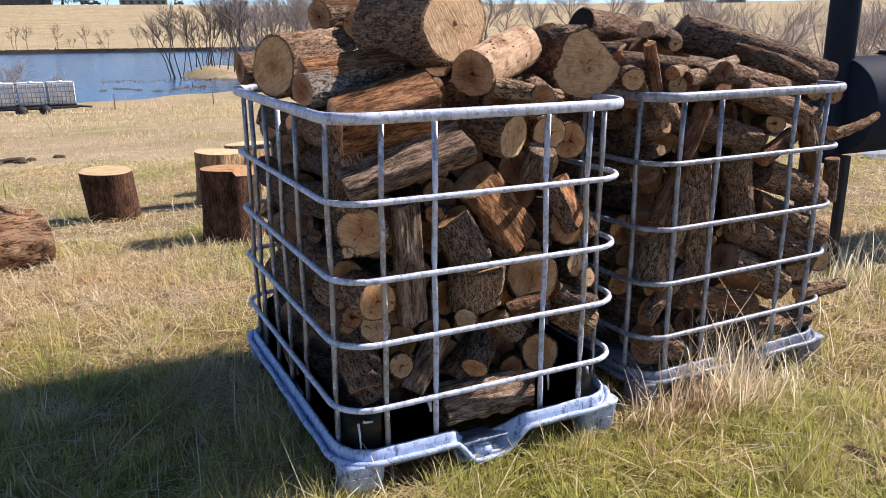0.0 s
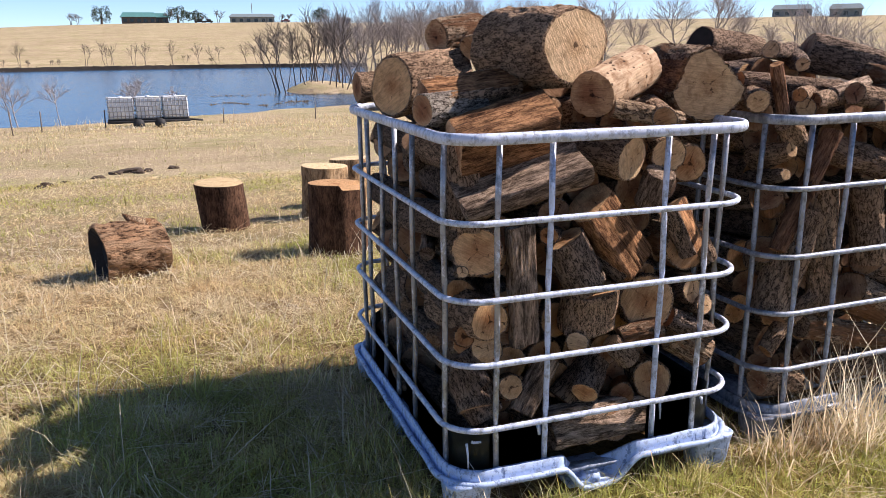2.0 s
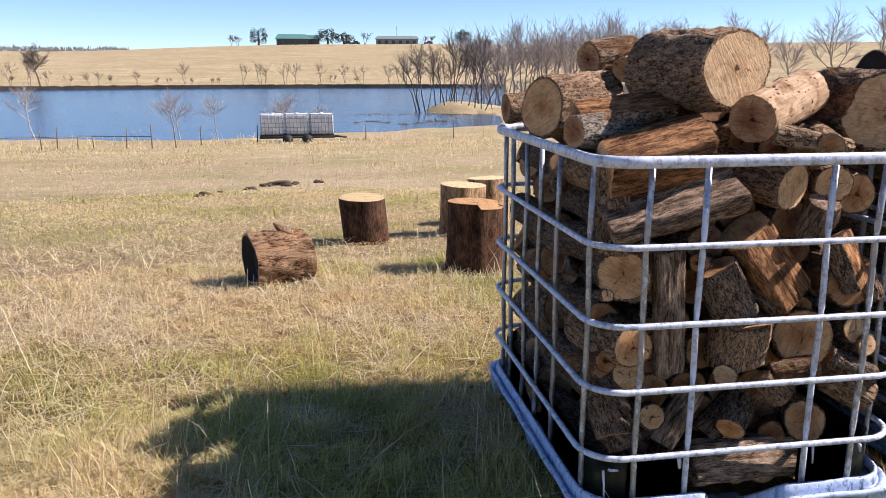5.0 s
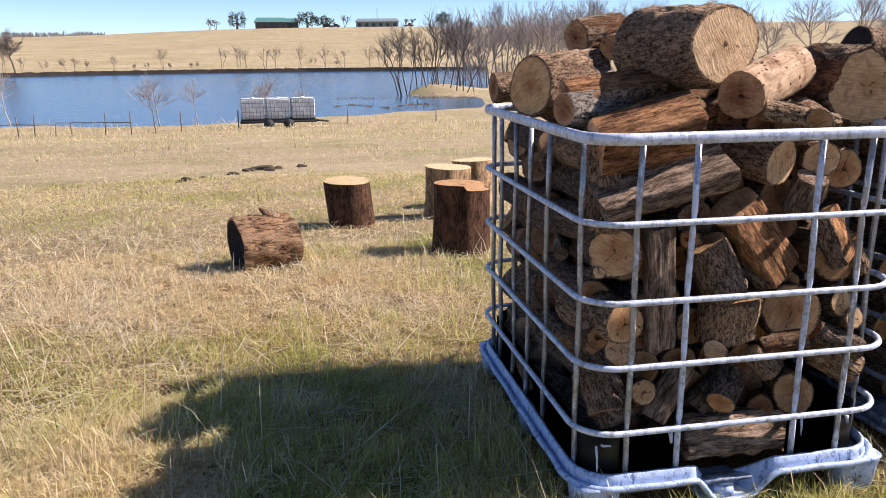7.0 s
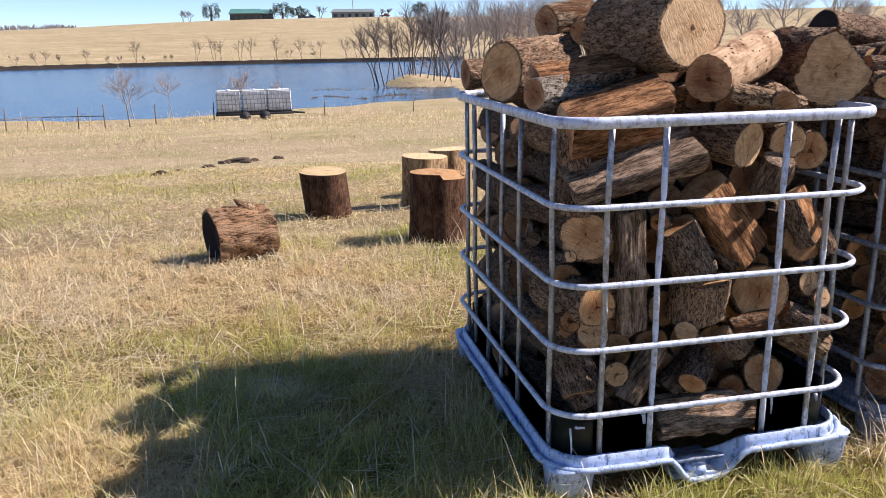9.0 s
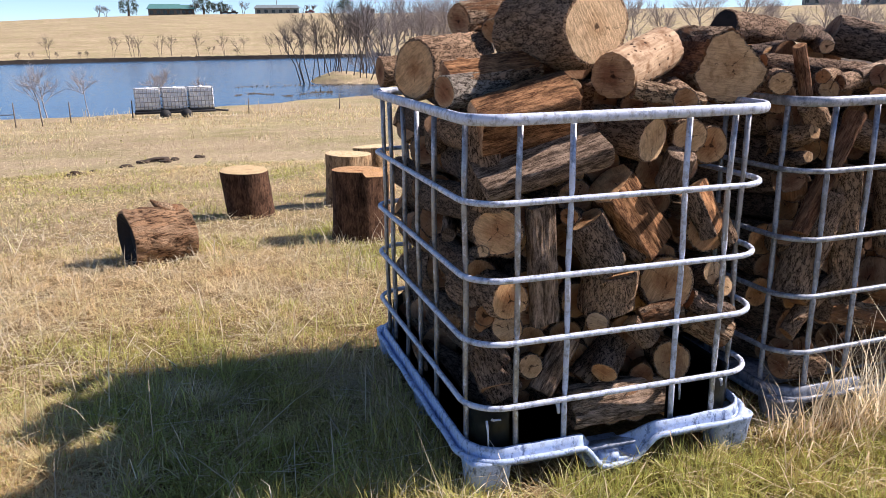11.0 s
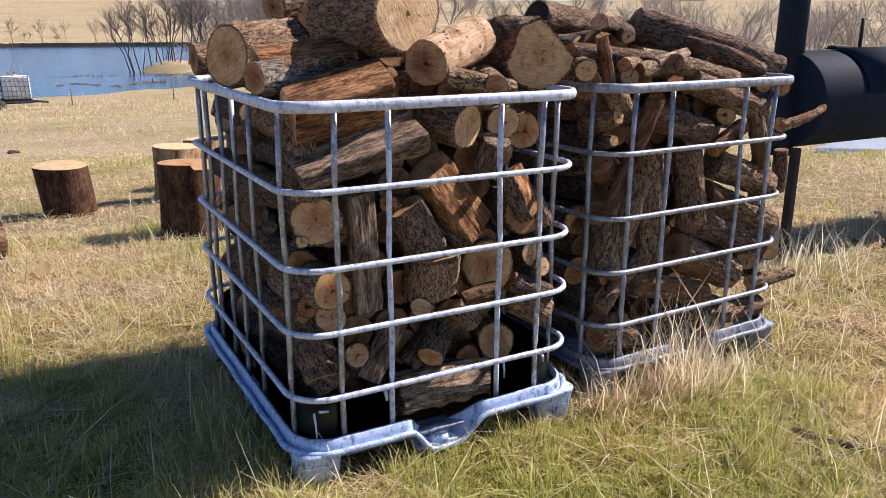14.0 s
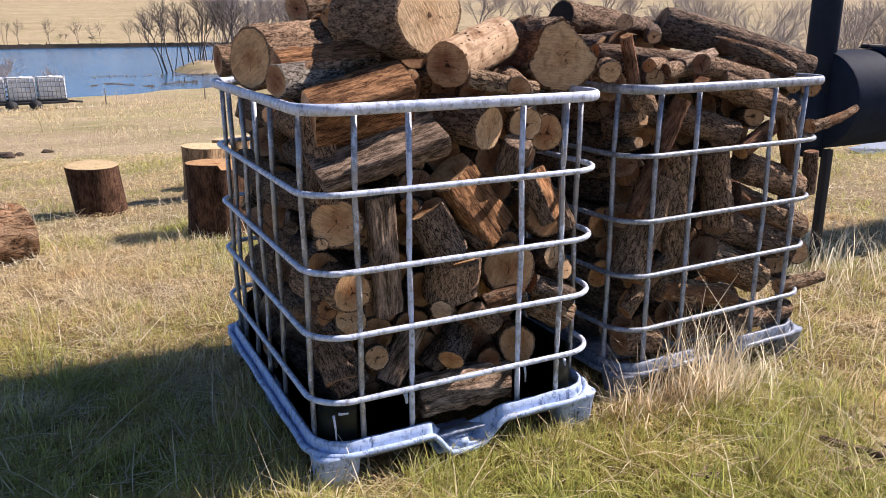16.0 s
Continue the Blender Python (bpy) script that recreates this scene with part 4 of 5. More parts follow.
# ---- black smoker behind the galvanised tote ----
def smoker():
    t = thing("barrel_smoker", "black steel barrel smoker with a tall chimney, standing on legs", "smoker", pose(3.28, 1.06, 0.0))
    b = bmesh.new()
    seg, r, L, zc = 48, 0.272, 2.3, 0.93
    prof = [(0.0, 0.0), (0.0, r - 0.012), (0.004, r - 0.003), (0.012, r), (L - 0.01, r), (L, r - 0.01), (L, 0.0)]
    rings = []
    for x, rr in prof:
        rings.append([b.verts.new((x, rr * math.sin(2 * math.pi * i / seg), zc + rr * math.cos(2 * math.pi * i / seg))) for i in range(seg)] if rr > 0 else [b.verts.new((x, 0, zc))])
    for q0, q1 in zip(rings, rings[1:]):
        for i in range(seg):
            j = (i + 1) % seg
            if len(q0) == 1:
                b.faces.new((q0[0], q1[i], q1[j]))
            elif len(q1) == 1:
                b.faces.new((q0[i], q0[j], q1[0]))
            else:
                b.faces.new((q0[i], q0[j], q1[j], q1[i]))
    bmesh.ops.recalc_face_normals(b, faces=b.faces)
    barrel = part("barrel", b, M_SMOKER, t)
    barrel.data.set_sharp_from_angle(angle=radians(40))
    # curved lid on the camera's side
    b = bmesh.new()
    grid = []
    for i in range(17):
        a = radians(8 - 88 * i / 16)
        grid.append([b.verts.new((x, (r + 0.007) * math.sin(a), zc + (r + 0.007) * math.cos(a))) for x in (0.36, 1.1, 1.85)])
    for g0, g1 in zip(grid, grid[1:]):
        for k in range(2):
            b.faces.new((g0[k], g1[k], g1[k + 1], g0[k + 1]))
    bmesh.ops.recalc_face_normals(b, faces=b.faces)
    bmesh.ops.solidify(b, geom=b.faces[:], thickness=-0.006)
    lid = part("lid", b, M_SMOKER, t)
    b = bmesh.new()
    tube(b, [(0.55, -r - 0.01, zc + 0.07), (0.55, -r - 0.06, zc + 0.07), (0.9, -r - 0.06, zc + 0.07), (0.9, -r - 0.01, zc + 0.07)], 0.009, 8)
    part("handle", b, M_RUST, lid)
    for x in (0.42, 1.7):
        b = bmesh.new()
        box(b, x - 0.06, x + 0.06, -0.03, 0.03, zc + r + 0.002, zc + r + 0.026, 0.006)
        part("hinge", b, M_RUST, lid)
    b = bmesh.new()
    tube(b, [(0.62, 0, zc + r - 0.01), (0.62, 0, zc + r + 0.18)], 0.011, 8)
    part("thermometer_stem", b, M_RUST, t)
    b = bmesh.new()
    tube(b, [(0.0, 0.0, 0.62), (0.0, 0.0, 1.6), (0.0, 0.0, 2.75)], 0.080, 24)
    part("chimney", b, M_SMOKER, t)
    b = bmesh.new()
    box(b, -0.09, 0.06, -0.08, 0.08, 0.68, 0.98, 0.012)
    part("elbow", b, M_SMOKER, t)
    for x in (0.0, 2.15):
        for y in (-0.12, 0.14):
            b = bmesh.new()
            box(b, x - 0.022, x + 0.022, y - 0.022, y + 0.022, -0.05, zc - 0.26, 0.003)
            part("leg", b, M_RUST, t)
    return t


smoker()
M_SHEET = make_plain("pale_sheet_metal", (0.30, 0.34, 0.40), 0.45, 0.2, 0.15, 4)
b = bmesh.new()
q = [(0, 0, 0.02), (1.6, -0.3, 0.02), (1.75, 0.25, 0.10), (0.9, 0.45, 0.14), (0.1, 0.4, 0.07)]
b.faces.new([b.verts.new(p) for p in q])
bmesh.ops.solidify(b, geom=b.faces[:], thickness=0.012)
o = part("metal_sheet", b, M_SHEET, smooth=False)
o.matrix_basis = Matrix.Translation((7.95, 3.9, land(8.6, 4) - 0.03))
tagged(o, "pale bent metal sheet lying in the dry grass", "sheet metal")
b = bmesh.new()
tube(b, [(4.05, 0.80, 0.01), (5.6, 1.5, 0.42)], 0.022, 8)
tagged(part("iron_bar", b, M_RUST), "dark iron bar leaning out of the grass", "bar")


# ---- pond side: tank trailer, fence, clods ----
M_TANK = make_plain("white_tank_plastic", (0.74, 0.76, 0.78), 0.5, 0, 0.12, 3)
M_WIRE = make_plain("grey_wire", (0.28, 0.29, 0.30), 0.6, 0.2, 0.2, 3)
M_TRAILER = make_plain("dark_trailer_steel", (0.03, 0.03, 0.032), 0.7, 0.2, 0.5, 5)


def tank_trailer():
    x0, y0, z0 = -1.25, 35.9, land(-1.25, 35.9)
    t = thing("flatbed_trailer", "low dark flatbed trailer parked in dry grass by the pond", "trailer", pose(x0, y0, z0, 0, 0, 2))
    b = bmesh.new()
    box(b, -1.72, 1.72, -0.6, 0.6, 0.26, 0.36, 0.02)
    part("bed", b, M_TRAILER, t)
    for x in (-0.45, 0.45):
        for y in (-0.62, 0.62):
            b = bmesh.new()
            tube(b, [(x, y - 0.08, 0.2), (x, y + 0.08, 0.2)], 0.24, 18)
            part("wheel", b, M_TRAILER, t)
    b = bmesh.new()
    tube(b, [(1.7, 0, 0.3), (2.3, 0, 0.24)], 0.05, 6)
    part("tongue", b, M_TRAILER, t)
    for k, x in enumerate((-1.13, 0.0, 1.13)):
        w = thing("water_tote", "white plastic liquid tote in a wire cage on the trailer", "tote", pose(x0, y0, z0, 0, 0, 2) @ pose(x, 0, 0.37), "totes on the trailer")
        b = bmesh.new()
        box(b, -0.53, 0.53, -0.47, 0.47, 0.06, 0.98, 0.07)
        part("tank", b, M_TANK, w)
        b = bmesh.new()
        box(b, -0.55, 0.55, -0.49, 0.49, 0.0, 0.07, 0.01)
        part("pallet", b, M_TRAILER, w)
        b = bmesh.new()
        tube(b, [(0, 0, 0.97), (0, 0, 1.03)], 0.1, 14)
        part("cap", b, M_TANK, w)
        for z in (0.2, 0.4, 0.6, 0.8, 0.97):
            b = bmesh.new()
            tube(b, round_rect(-0.545, -0.485, 0.545, 0.485, 0.06, z, 4), 0.018, 5, True)
            part("rail", b, M_WIRE, w)
        for i in range(7):
            b = bmesh.new()
            tube(b, [(-0.48 + 0.16 * i, -0.485, 0.05), (-0.48 + 0.16 * i, -0.485, 0.97)], 0.017, 5)
            part("bar", b, M_WIRE, w)


tank_trailer()

fence = thing("pipe_fence", "low rusty pipe fence with leaning posts by the pond", "fence", Matrix())
FENCE_POSTS = [(-21.5, 36, 1.1), (-17.3, 35, 1.15), (-16.4, 33.5, 1.25), (-15.2, 35, 0.8), (-14.2, 36, 0.7), (-12.2, 34.5, 1.2), (-10.6, 33.6, 1.3), (-9.05, 34, 1.25)]
tops = []
for bear, d, h in FENCE_POSTS:
    x, y, z = spot(bear, d)
    b = bmesh.new()
    lx = random.uniform(-0.06, 0.06)
    tube(b, [(x, y, z - 0.1), (x + lx, y, z + 0.72 * h)], 0.022, 6)
    part("post", b, M_FENCE, fence)
    tops.append((x + lx * 0.6, y, z + 0.5))
for p, q in zip(tops, tops[1:]):
    if p is tops[6]:
        continue
    b = bmesh.new()
    tube(b, [p, q], 0.019, 6)
    part("rail", b, M_FENCE, fence)
for bear, d, h in [(-7.4, 37, 1.2), (-3.6, 38, 1.15), (4.0, 40, 1.0), (10.3, 41, 1.0)]:
    x, y, z = spot(bear, d)
    b = bmesh.new()
    tube(b, [(0, 0, -0.1), (0.02, 0, 0.72 * h)], 0.026, 6)
    o = part("fence_post", b, M_FENCE)
    o.matrix_basis = Matrix.Translation((x, y, z))
    tagged(o, "single dark steel fence post by the pond", "post", "posts along the shore")

M_SOIL = make_plain("dark_soil", (0.075, 0.05, 0.032), 0.95, 0, 0.5, 20, 0.02)
for bear, d, r in [(-4.4, 13.4, 0.09), (-3.2, 14.0, 0.10), (-2.6, 14.3, 0.12), (-2.2, 14.2, 0.15), (-1.8, 13.9, 0.10), (-1.2, 14.2, 0.08), (0.4, 14.4, 0.08), (-7.6, 12.6, 0.11), (-8.0, 12.4, 0.07), (-6.4, 13.0, 0.06)]:
    x, y, z = spot(bear, d)
    b = bmesh.new()
    bmesh.ops.create_icosphere(b, subdivisions=3, radius=r)
    for v in b.verts:
        v.co *= 1 + 0.7 * noise.noise(v.co * 9 + Vector((x, y, 0))) + 0.45 * noise.noise(v.co * 26 + Vector((y, x, 0))) + 0.3 * noise.noise(v.co * 60)
        v.co.z *= 0.42
    o = part("soil_clod", b, M_SOIL)
    o.matrix_basis = Matrix.Translation((x, y, z + 0.01))
    tagged(o, "dark heap of dug-up soil in the grass", "soil", "soil heaps")


# ---- bare trees ----
M_TWIG = make_plain("grey_twig", (0.40, 0.345, 0.31), 0.9, 0, 0.3, 3)
M_TWIG_DARK = make_plain("dark_twig", (0.17, 0.135, 0.11), 0.9, 0, 0.3, 3)
M_EVERGREEN = make_plain("evergreen_leaf", (0.035, 0.055, 0.022), 0.8, 0, 0.4, 2)


def limb(verts, faces, p, d, length, r, depth, rnd, up, split, least):
    """Adds a tapered limb and, from it, thinner ones, down to twigs no thinner than least."""
    n = 1 if depth == 0 else 2
    pts = [p]
    ways = []
    for k in range(n):
        d = (d + Vector((rnd.gauss(0, 0.14), rnd.gauss(0, 0.14), rnd.gauss(0, 0.08) + up))).normalized()
        ways.append(d)
        pts.append(pts[-1] + d * length / n)
    a = d.orthogonal().normalized()
    c = d.cross(a)
    for k, q in enumerate(pts):
        rr = max(least, r * (1 - 0.45 * k / n)) * (0.45 if depth == 0 and k == n else 1)
        base = len(verts)
        for j in range(3):
            th = 2.0944 * j
            verts.append(q + a * (rr * math.cos(th)) + c * (rr * math.sin(th)))
        if k:
            for j in range(3):
                faces.append((base - 3 + j, base - 3 + (j + 1) % 3, base + (j + 1) % 3, base + j))
    if depth:
        for k in range(split):
            f = 1.0 if k == 0 else rnd.uniform(0.25, 1.0)
            i = min(n - 1, int(f * n))
            q = pts[i].lerp(pts[i + 1], f * n - i)
            wide = 0.25 if k == 0 else 0.75
            nd = (ways[i] + Vector((rnd.gauss(0, wide), rnd.gauss(0, wide), rnd.uniform(-0.25, 0.3)))).normalized()
            limb(verts, faces, q, nd, length * rnd.uniform(0.5, 0.8), r * 0.58, depth - 1, rnd, up, split, least)


def bare_tree(bear, d, h, seed, label, depth=4, split=4, stems=1, thick=0.022, spread=0.15, mat=None, group="bare trees", name="bare_tree", sink=0.1, fork=0.32):
    """A leafless tree. fork: the share of the height at which the crown begins."""
    rnd = random.Random(seed)
    x, y, z = spot(bear, d)
    z = max(z, WATER_Z)
    t = thing(name, label, "tree", Matrix.Translation((x, y, z)), group)
    tv, tf, cv, cf = [], [], [], []
    least = 0.0001 * d
    for s in range(stems):
        sd = Vector((rnd.gauss(0, spread), rnd.gauss(0, spread), 1)).normalized()
        p0 = Vector((rnd.gauss(0, 0.02 * h * (stems > 1) * stems), rnd.gauss(0, 0.02 * h * (stems > 1) * stems), -sink))
        sh = h * rnd.uniform(0.5, 0.62)
        limb(tv, tf, p0, sd, sh, h * thick, 2, rnd, 0.02, 0, least)
        top = sum(tv[-3:], Vector()) / 3
        for k in range(split + 2):
            f = 1.0 if k < 2 else rnd.uniform(fork / 0.56, 1)
            wide = 0.3 if k < 2 else 0.7
            nd = (sd + Vector((rnd.gauss(0, wide), rnd.gauss(0, wide), rnd.uniform(0.0, 0.3)))).normalized()
            limb(cv, cf, p0.lerp(top, f), nd, h * rnd.uniform(0.22, 0.32) * (1.2 - 0.4 * f), h * thick * 0.5, depth - 1, rnd, 0.05, split, least)
    for nm, vs, fs in (("trunk", tv, tf), ("crown", cv, cf)):
        me = bpy.data.meshes.new(nm)
        me.from_pydata([tuple(v) for v in vs], [], fs)
        me.materials.append(mat or M_TWIG)
        o = new(nm, me)
        o.parent = t
    return t


SMALL = "small bare fruit tree by the pond's edge"
for k, (bear, d, h, st) in enumerate([(-17.55, 47, 2.6, 1), (-8.9, 45.5, 2.5, 2), (-6.2, 45, 2.1, 1), (-2.1, 45, 2.2, 2), (0.95, 45, 1.6, 1)]):
    bare_tree(bear, d, h * 1.12, 40 + k, SMALL, 4, 4, st, 0.014, 0.12, M_TWIG, "trees by the shore", fork=0.3)
SPIT = "slender bare tree standing on the spit in the pond"
for k in range(16):
    r = random.Random(100 + k)
    bare_tree(7.9 + 0.34 * k + r.uniform(-0.15, 0.15), 70 + r.uniform(-2, 4), r.uniform(4.4, 6.6), 60 + k, SPIT, 3, 4, r.choice((1, 2)), 0.011, 0.13, M_TWIG_DARK, "trees on the spit", fork=0.4)
BANK = "small bare shrub on the far bank"
for k in range(34):
    r = random.Random(300 + k)
    bare_tree(-21 + 0.98 * k + r.uniform(-0.6, 0.6), 158 + r.uniform(-1, 5), r.choice((1.6, 2.2, 3.0, 4.6)), 200 + k, BANK, 3, 3, 2, 0.012, 0.2, M_TWIG_DARK, "shrubs on the far bank")
bare_tree(-17.0, 163, 7.5, 77, "round bare tree on the far bank", 4, 5, 2, 0.016, 0.2, M_TWIG_DARK)
WOOD = "tall bare tree in the wood beyond the pond"
for k in range(25):
    r = random.Random(500 + k)
    bare_tree(12.2 + 0.43 * k + r.uniform(-0.2, 0.2), 84 + r.uniform(-8, 16), r.uniform(6.2, 9.2), 400 + k, WOOD, 4, 4, 2, 0.012, 0.14, M_TWIG, "trees of the wood")
for k, (bear, h) in enumerate([(23.5, 8.5), (25.2, 9.0), (27.6, 10.6), (29.2, 10.9), (30.6, 8.2), (33.0, 8.8), (35.5, 10.2), (37.2, 10.6), (39.2, 8.0), (41.5, 6.5), (44.5, 6.0)]):
    bare_tree(bear, 96 + 3 * (k % 3), h, 600 + k, WOOD, 4, 5, 1, 0.013, 0.15, M_TWIG, "trees of the wood", fork=0.25)
SCRUB = "low leafless undergrowth along the wood"
for k in range(26):
    r = random.Random(560 + k)
    bare_tree(11.6 + 1.15 * k + r.uniform(-0.4, 0.4), 88 + r.uniform(-8, 14), r.uniform(2.0, 4.0), 640 + k, SCRUB, 3, 5, 3, 0.010, 0.4, M_TWIG, "undergrowth", "shrub", 0.05, 0.1)
BRUSH = "dense grey leafless brush in the pasture"
for k in range(18):
    r = random.Random(700 + k)
    bare_tree(43.5 + 1.1 * k + r.uniform(-0.6, 0.6), 27 + r.uniform(-4, 7), r.uniform(2.4, 3.9), 720 + k, BRUSH, 4, 4, 3, 0.008, 0.5, M_TWIG, "brush thicket", "brush", 0.05, 0.06)


def evergreen(bear, d, w, h, seed):
    rnd = random.Random(seed)
    x, y, z = spot(bear, d)
    t = thing("evergreen_tree", "dark round evergreen tree beside the farm buildings", "tree", Matrix.Translation((x, y, z)), "farm trees")
    b = bmesh.new()
    tube(b, [(0, 0, -0.2), (0, 0, h * 0.5)], [w * 0.06, w * 0.03], 6)
    part("trunk", b, M_TWIG_DARK, t)
    n = 1700
    c = np.random.RandomState(seed).normal(size=(n, 3))
    c /= np.linalg.norm(c, axis=1)[:, None]
    c *= (np.random.RandomState(seed + 1).uniform(0.55, 1.05, n) * (1 + 0.25 * np.sin(c[:, 0] * 7 + seed)))[:, None]
    c = c * (w / 2, w / 2, h * 0.42) + (0, 0, h * 0.56)
    v, f = [], []
    for p in c:
        s = rnd.uniform(0.25, 0.45)
        for _ in range(3):
            v.append((p[0] + rnd.uniform(-s, s), p[1] + rnd.uniform(-s, s), p[2] + rnd.uniform(-s, s)))
        f.append((len(v) - 3, len(v) - 2, len(v) - 1))
    me = bpy.data.meshes.new("crown")
    me.from_pydata(v, [], f)
    me.materials.append(M_EVERGREEN)
    o = new("crown", me)
    o.parent = t


for k, (bear, w, h) in enumerate([(-3.1, 11, 8.5), (1.6, 11, 8), (2.7, 9, 6), (11.0, 8, 7.5)]):
    evergreen(bear, 418, w, h, 30 + k)
for k, (bear, h) in enumerate([(-4.9, 6), (-4.5, 5.5), (1.0, 6.5), (4.2, 7), (8.3, 5), (8.8, 5), (3.2, 4)]):
    bare_tree(bear, 416, h, 900 + k, "bare tree beside the farm buildings", 3, 4, 2, 0.03, 0.25, M_TWIG_DARK, "farm trees")


# ---- farm on the crest ----
M_ROOF_GREEN = make_plain("green_metal_roof", (0.10, 0.24, 0.22), 0.5, 0, 0.2, 1)
M_ROOF_GREY = make_plain("grey_metal_roof", (0.22, 0.26, 0.26), 0.5, 0, 0.2, 1)
M_WALL = make_plain("dark_farm_wall", (0.10, 0.085, 0.075), 0.8, 0, 0.3, 1)
M_WALL_PALE = make_plain("pale_farm_wall", (0.22, 0.24, 0.23), 0.8, 0, 0.2, 1)
M_GLASS = make_plain("dark_window", (0.02, 0.025, 0.03), 0.1)


def farm_house(bear, d, w, dep, h, rh, roof, wall, label, openings=5, name="farmhouse"):
    x, y, z = spot(bear, d)
    t = thing(name, label, "house", pose(x, y, z - 0.3, 0, 0, -bear), "farm buildings")
    b = bmesh.new()
    box(b, -w / 2, w / 2, -dep / 2, dep / 2, 0, h)
    part("wall", b, wall, t, smooth=False)
    b = bmesh.new()
    e = 0.7
    pts = [(-w / 2 - e, -dep / 2 - e, h - 0.1), (w / 2 + e, -dep / 2 - e, h - 0.1), (w / 2 + e, dep / 2 + e, h - 0.1), (-w / 2 - e, dep / 2 + e, h - 0.1), (-w / 2 + e, 0, h + rh), (w / 2 - e, 0, h + rh)]
    v = [b.verts.new(p) for p in pts]
    for q in ((0, 1, 5, 4), (1, 2, 5), (2, 3, 4, 5), (3, 0, 4), (3, 2, 1, 0)):
        b.faces.new([v[i] for i in q])
    part("roof", b, roof, t, smooth=False)
    for k in range(openings):
        cx = -w / 2 + w * (k + 0.5) / openings
        b = bmesh.new()
        box(b, cx - 0.8, cx + 0.8, -dep / 2 - 0.06, -dep / 2 + 0.02, 0.8, 2.3)
        part("window", b, M_GLASS, t, smooth=False)


farm_house(-0.85, 412, 15, 9, 3.2, 2.2, M_ROOF_GREEN, M_WALL, "dark ranch house with a green metal roof on the crest")
farm_house(0.5, 420, 7, 8, 3.0, 2.0, M_ROOF_GREEN, M_WALL, "side wing of the ranch house with green roof", 2)
farm_house(6.4, 415, 21, 9, 3.2, 1.5, M_ROOF_GREY, M_WALL_PALE, "long low grey metal barn on the crest", 6, "barn")
farm_house(12.6, 420, 6, 5, 2.4, 0.8, M_ROOF_GREY, M_WALL, "small dark shed on the crest", 2, "shed")
farm_house(42.4, 400, 16, 9, 3.4, 2.0, M_ROOF_GREY, M_WALL_PALE, "grey farmhouse on the far crest", 4)
farm_house(45.5, 380, 12, 8, 3.4, 2.0, M_ROOF_GREY, M_WALL_PALE, "pale farm building on the far crest", 3)
x, y, z = spot(6.4, 418)
b = bmesh.new()
tube(b, [(0, 0, 0), (0, 0, 9.5)], 0.14, 6)
o = part("utility_pole", b, M_TWIG_DARK)
o.matrix_basis = Matrix.Translation((x, y, z))
tagged(o, "thin pole rising behind the barn", "pole")
M_CAR = make_plain("vehicle_paint", (0.16, 0.05, 0.045), 0.4, 0, 0.1, 1)
for bear, m in ((8.6, M_CAR), (2.95, M_TRAILER), (3.5, M_TRAILER)):
    x, y, z = spot(bear, 408)
    t = thing("parked_truck", "small dark vehicle parked by the farm buildings", "vehicle", pose(x, y, z, 0, 0, -bear), "farm vehicles")
    b = bmesh.new()
    box(b, -2.3, 2.3, -0.9, 0.9, 0.4, 1.1, 0.15)
    box(b, -0.6, 1.3, -0.8, 0.8, 1.1, 1.8, 0.2)
    part("body", b, m, t)
    for cx in (-1.4, 1.4):
        for cy in (-0.85, 0.85):
            b = bmesh.new()
            tube(b, [(cx, cy - 0.1, 0.35), (cx, cy + 0.1, 0.35)], 0.36, 12)
            part("wheel", b, M_TRAILER, t)

# bank of the far shore: a dark undercut edge with dead reeds
M_BANK = make_plain("dark_bank_earth", (0.05, 0.038, 0.028), 0.95, 0, 0.5, 0.6, 0.1)
verts, faces = [], []
for i in range(240):
    bear = -60 + 74 * i / 239
    d = 148.2 + 0.5 * noise.noise((bear * 0.3, 0, 0))
    x, y = -0.7 + d * math.sin(radians(bear)), -2 + d * math.cos(radians(bear))
    hgt = 0.62 + 0.14 * noise.noise((bear * 2.2, 3, 0)) + 0.16 * noise.noise((bear * 9, 4, 0))
    verts += [(x, y, WATER_Z - 0.2), (x * 1.002, y * 1.002, WATER_Z + max(0.42, hgt)), (x * 1.02, y * 1.02, WATER_Z + 0.2)]
    if i:
        k = 3 * i
        faces += [(k - 3, k, k + 1, k - 2), (k - 2, k + 1, k + 2, k - 1)]
me = bpy.data.meshes.new("bank")
me.from_pydata(verts, [], faces)
me.materials.append(M_BANK)
tagged(new("bank", me), "dark eroded earth bank along the far shore", "bank", kind="structure")


# ---- grass ----
M_GREEN = make_blade("green_grass_blade", (0.22, 0.195, 0.055), (0.88, 0.78, 0.34), (0.14, 0.175, 0.03), (0.66, 0.66, 0.19), 0.5)


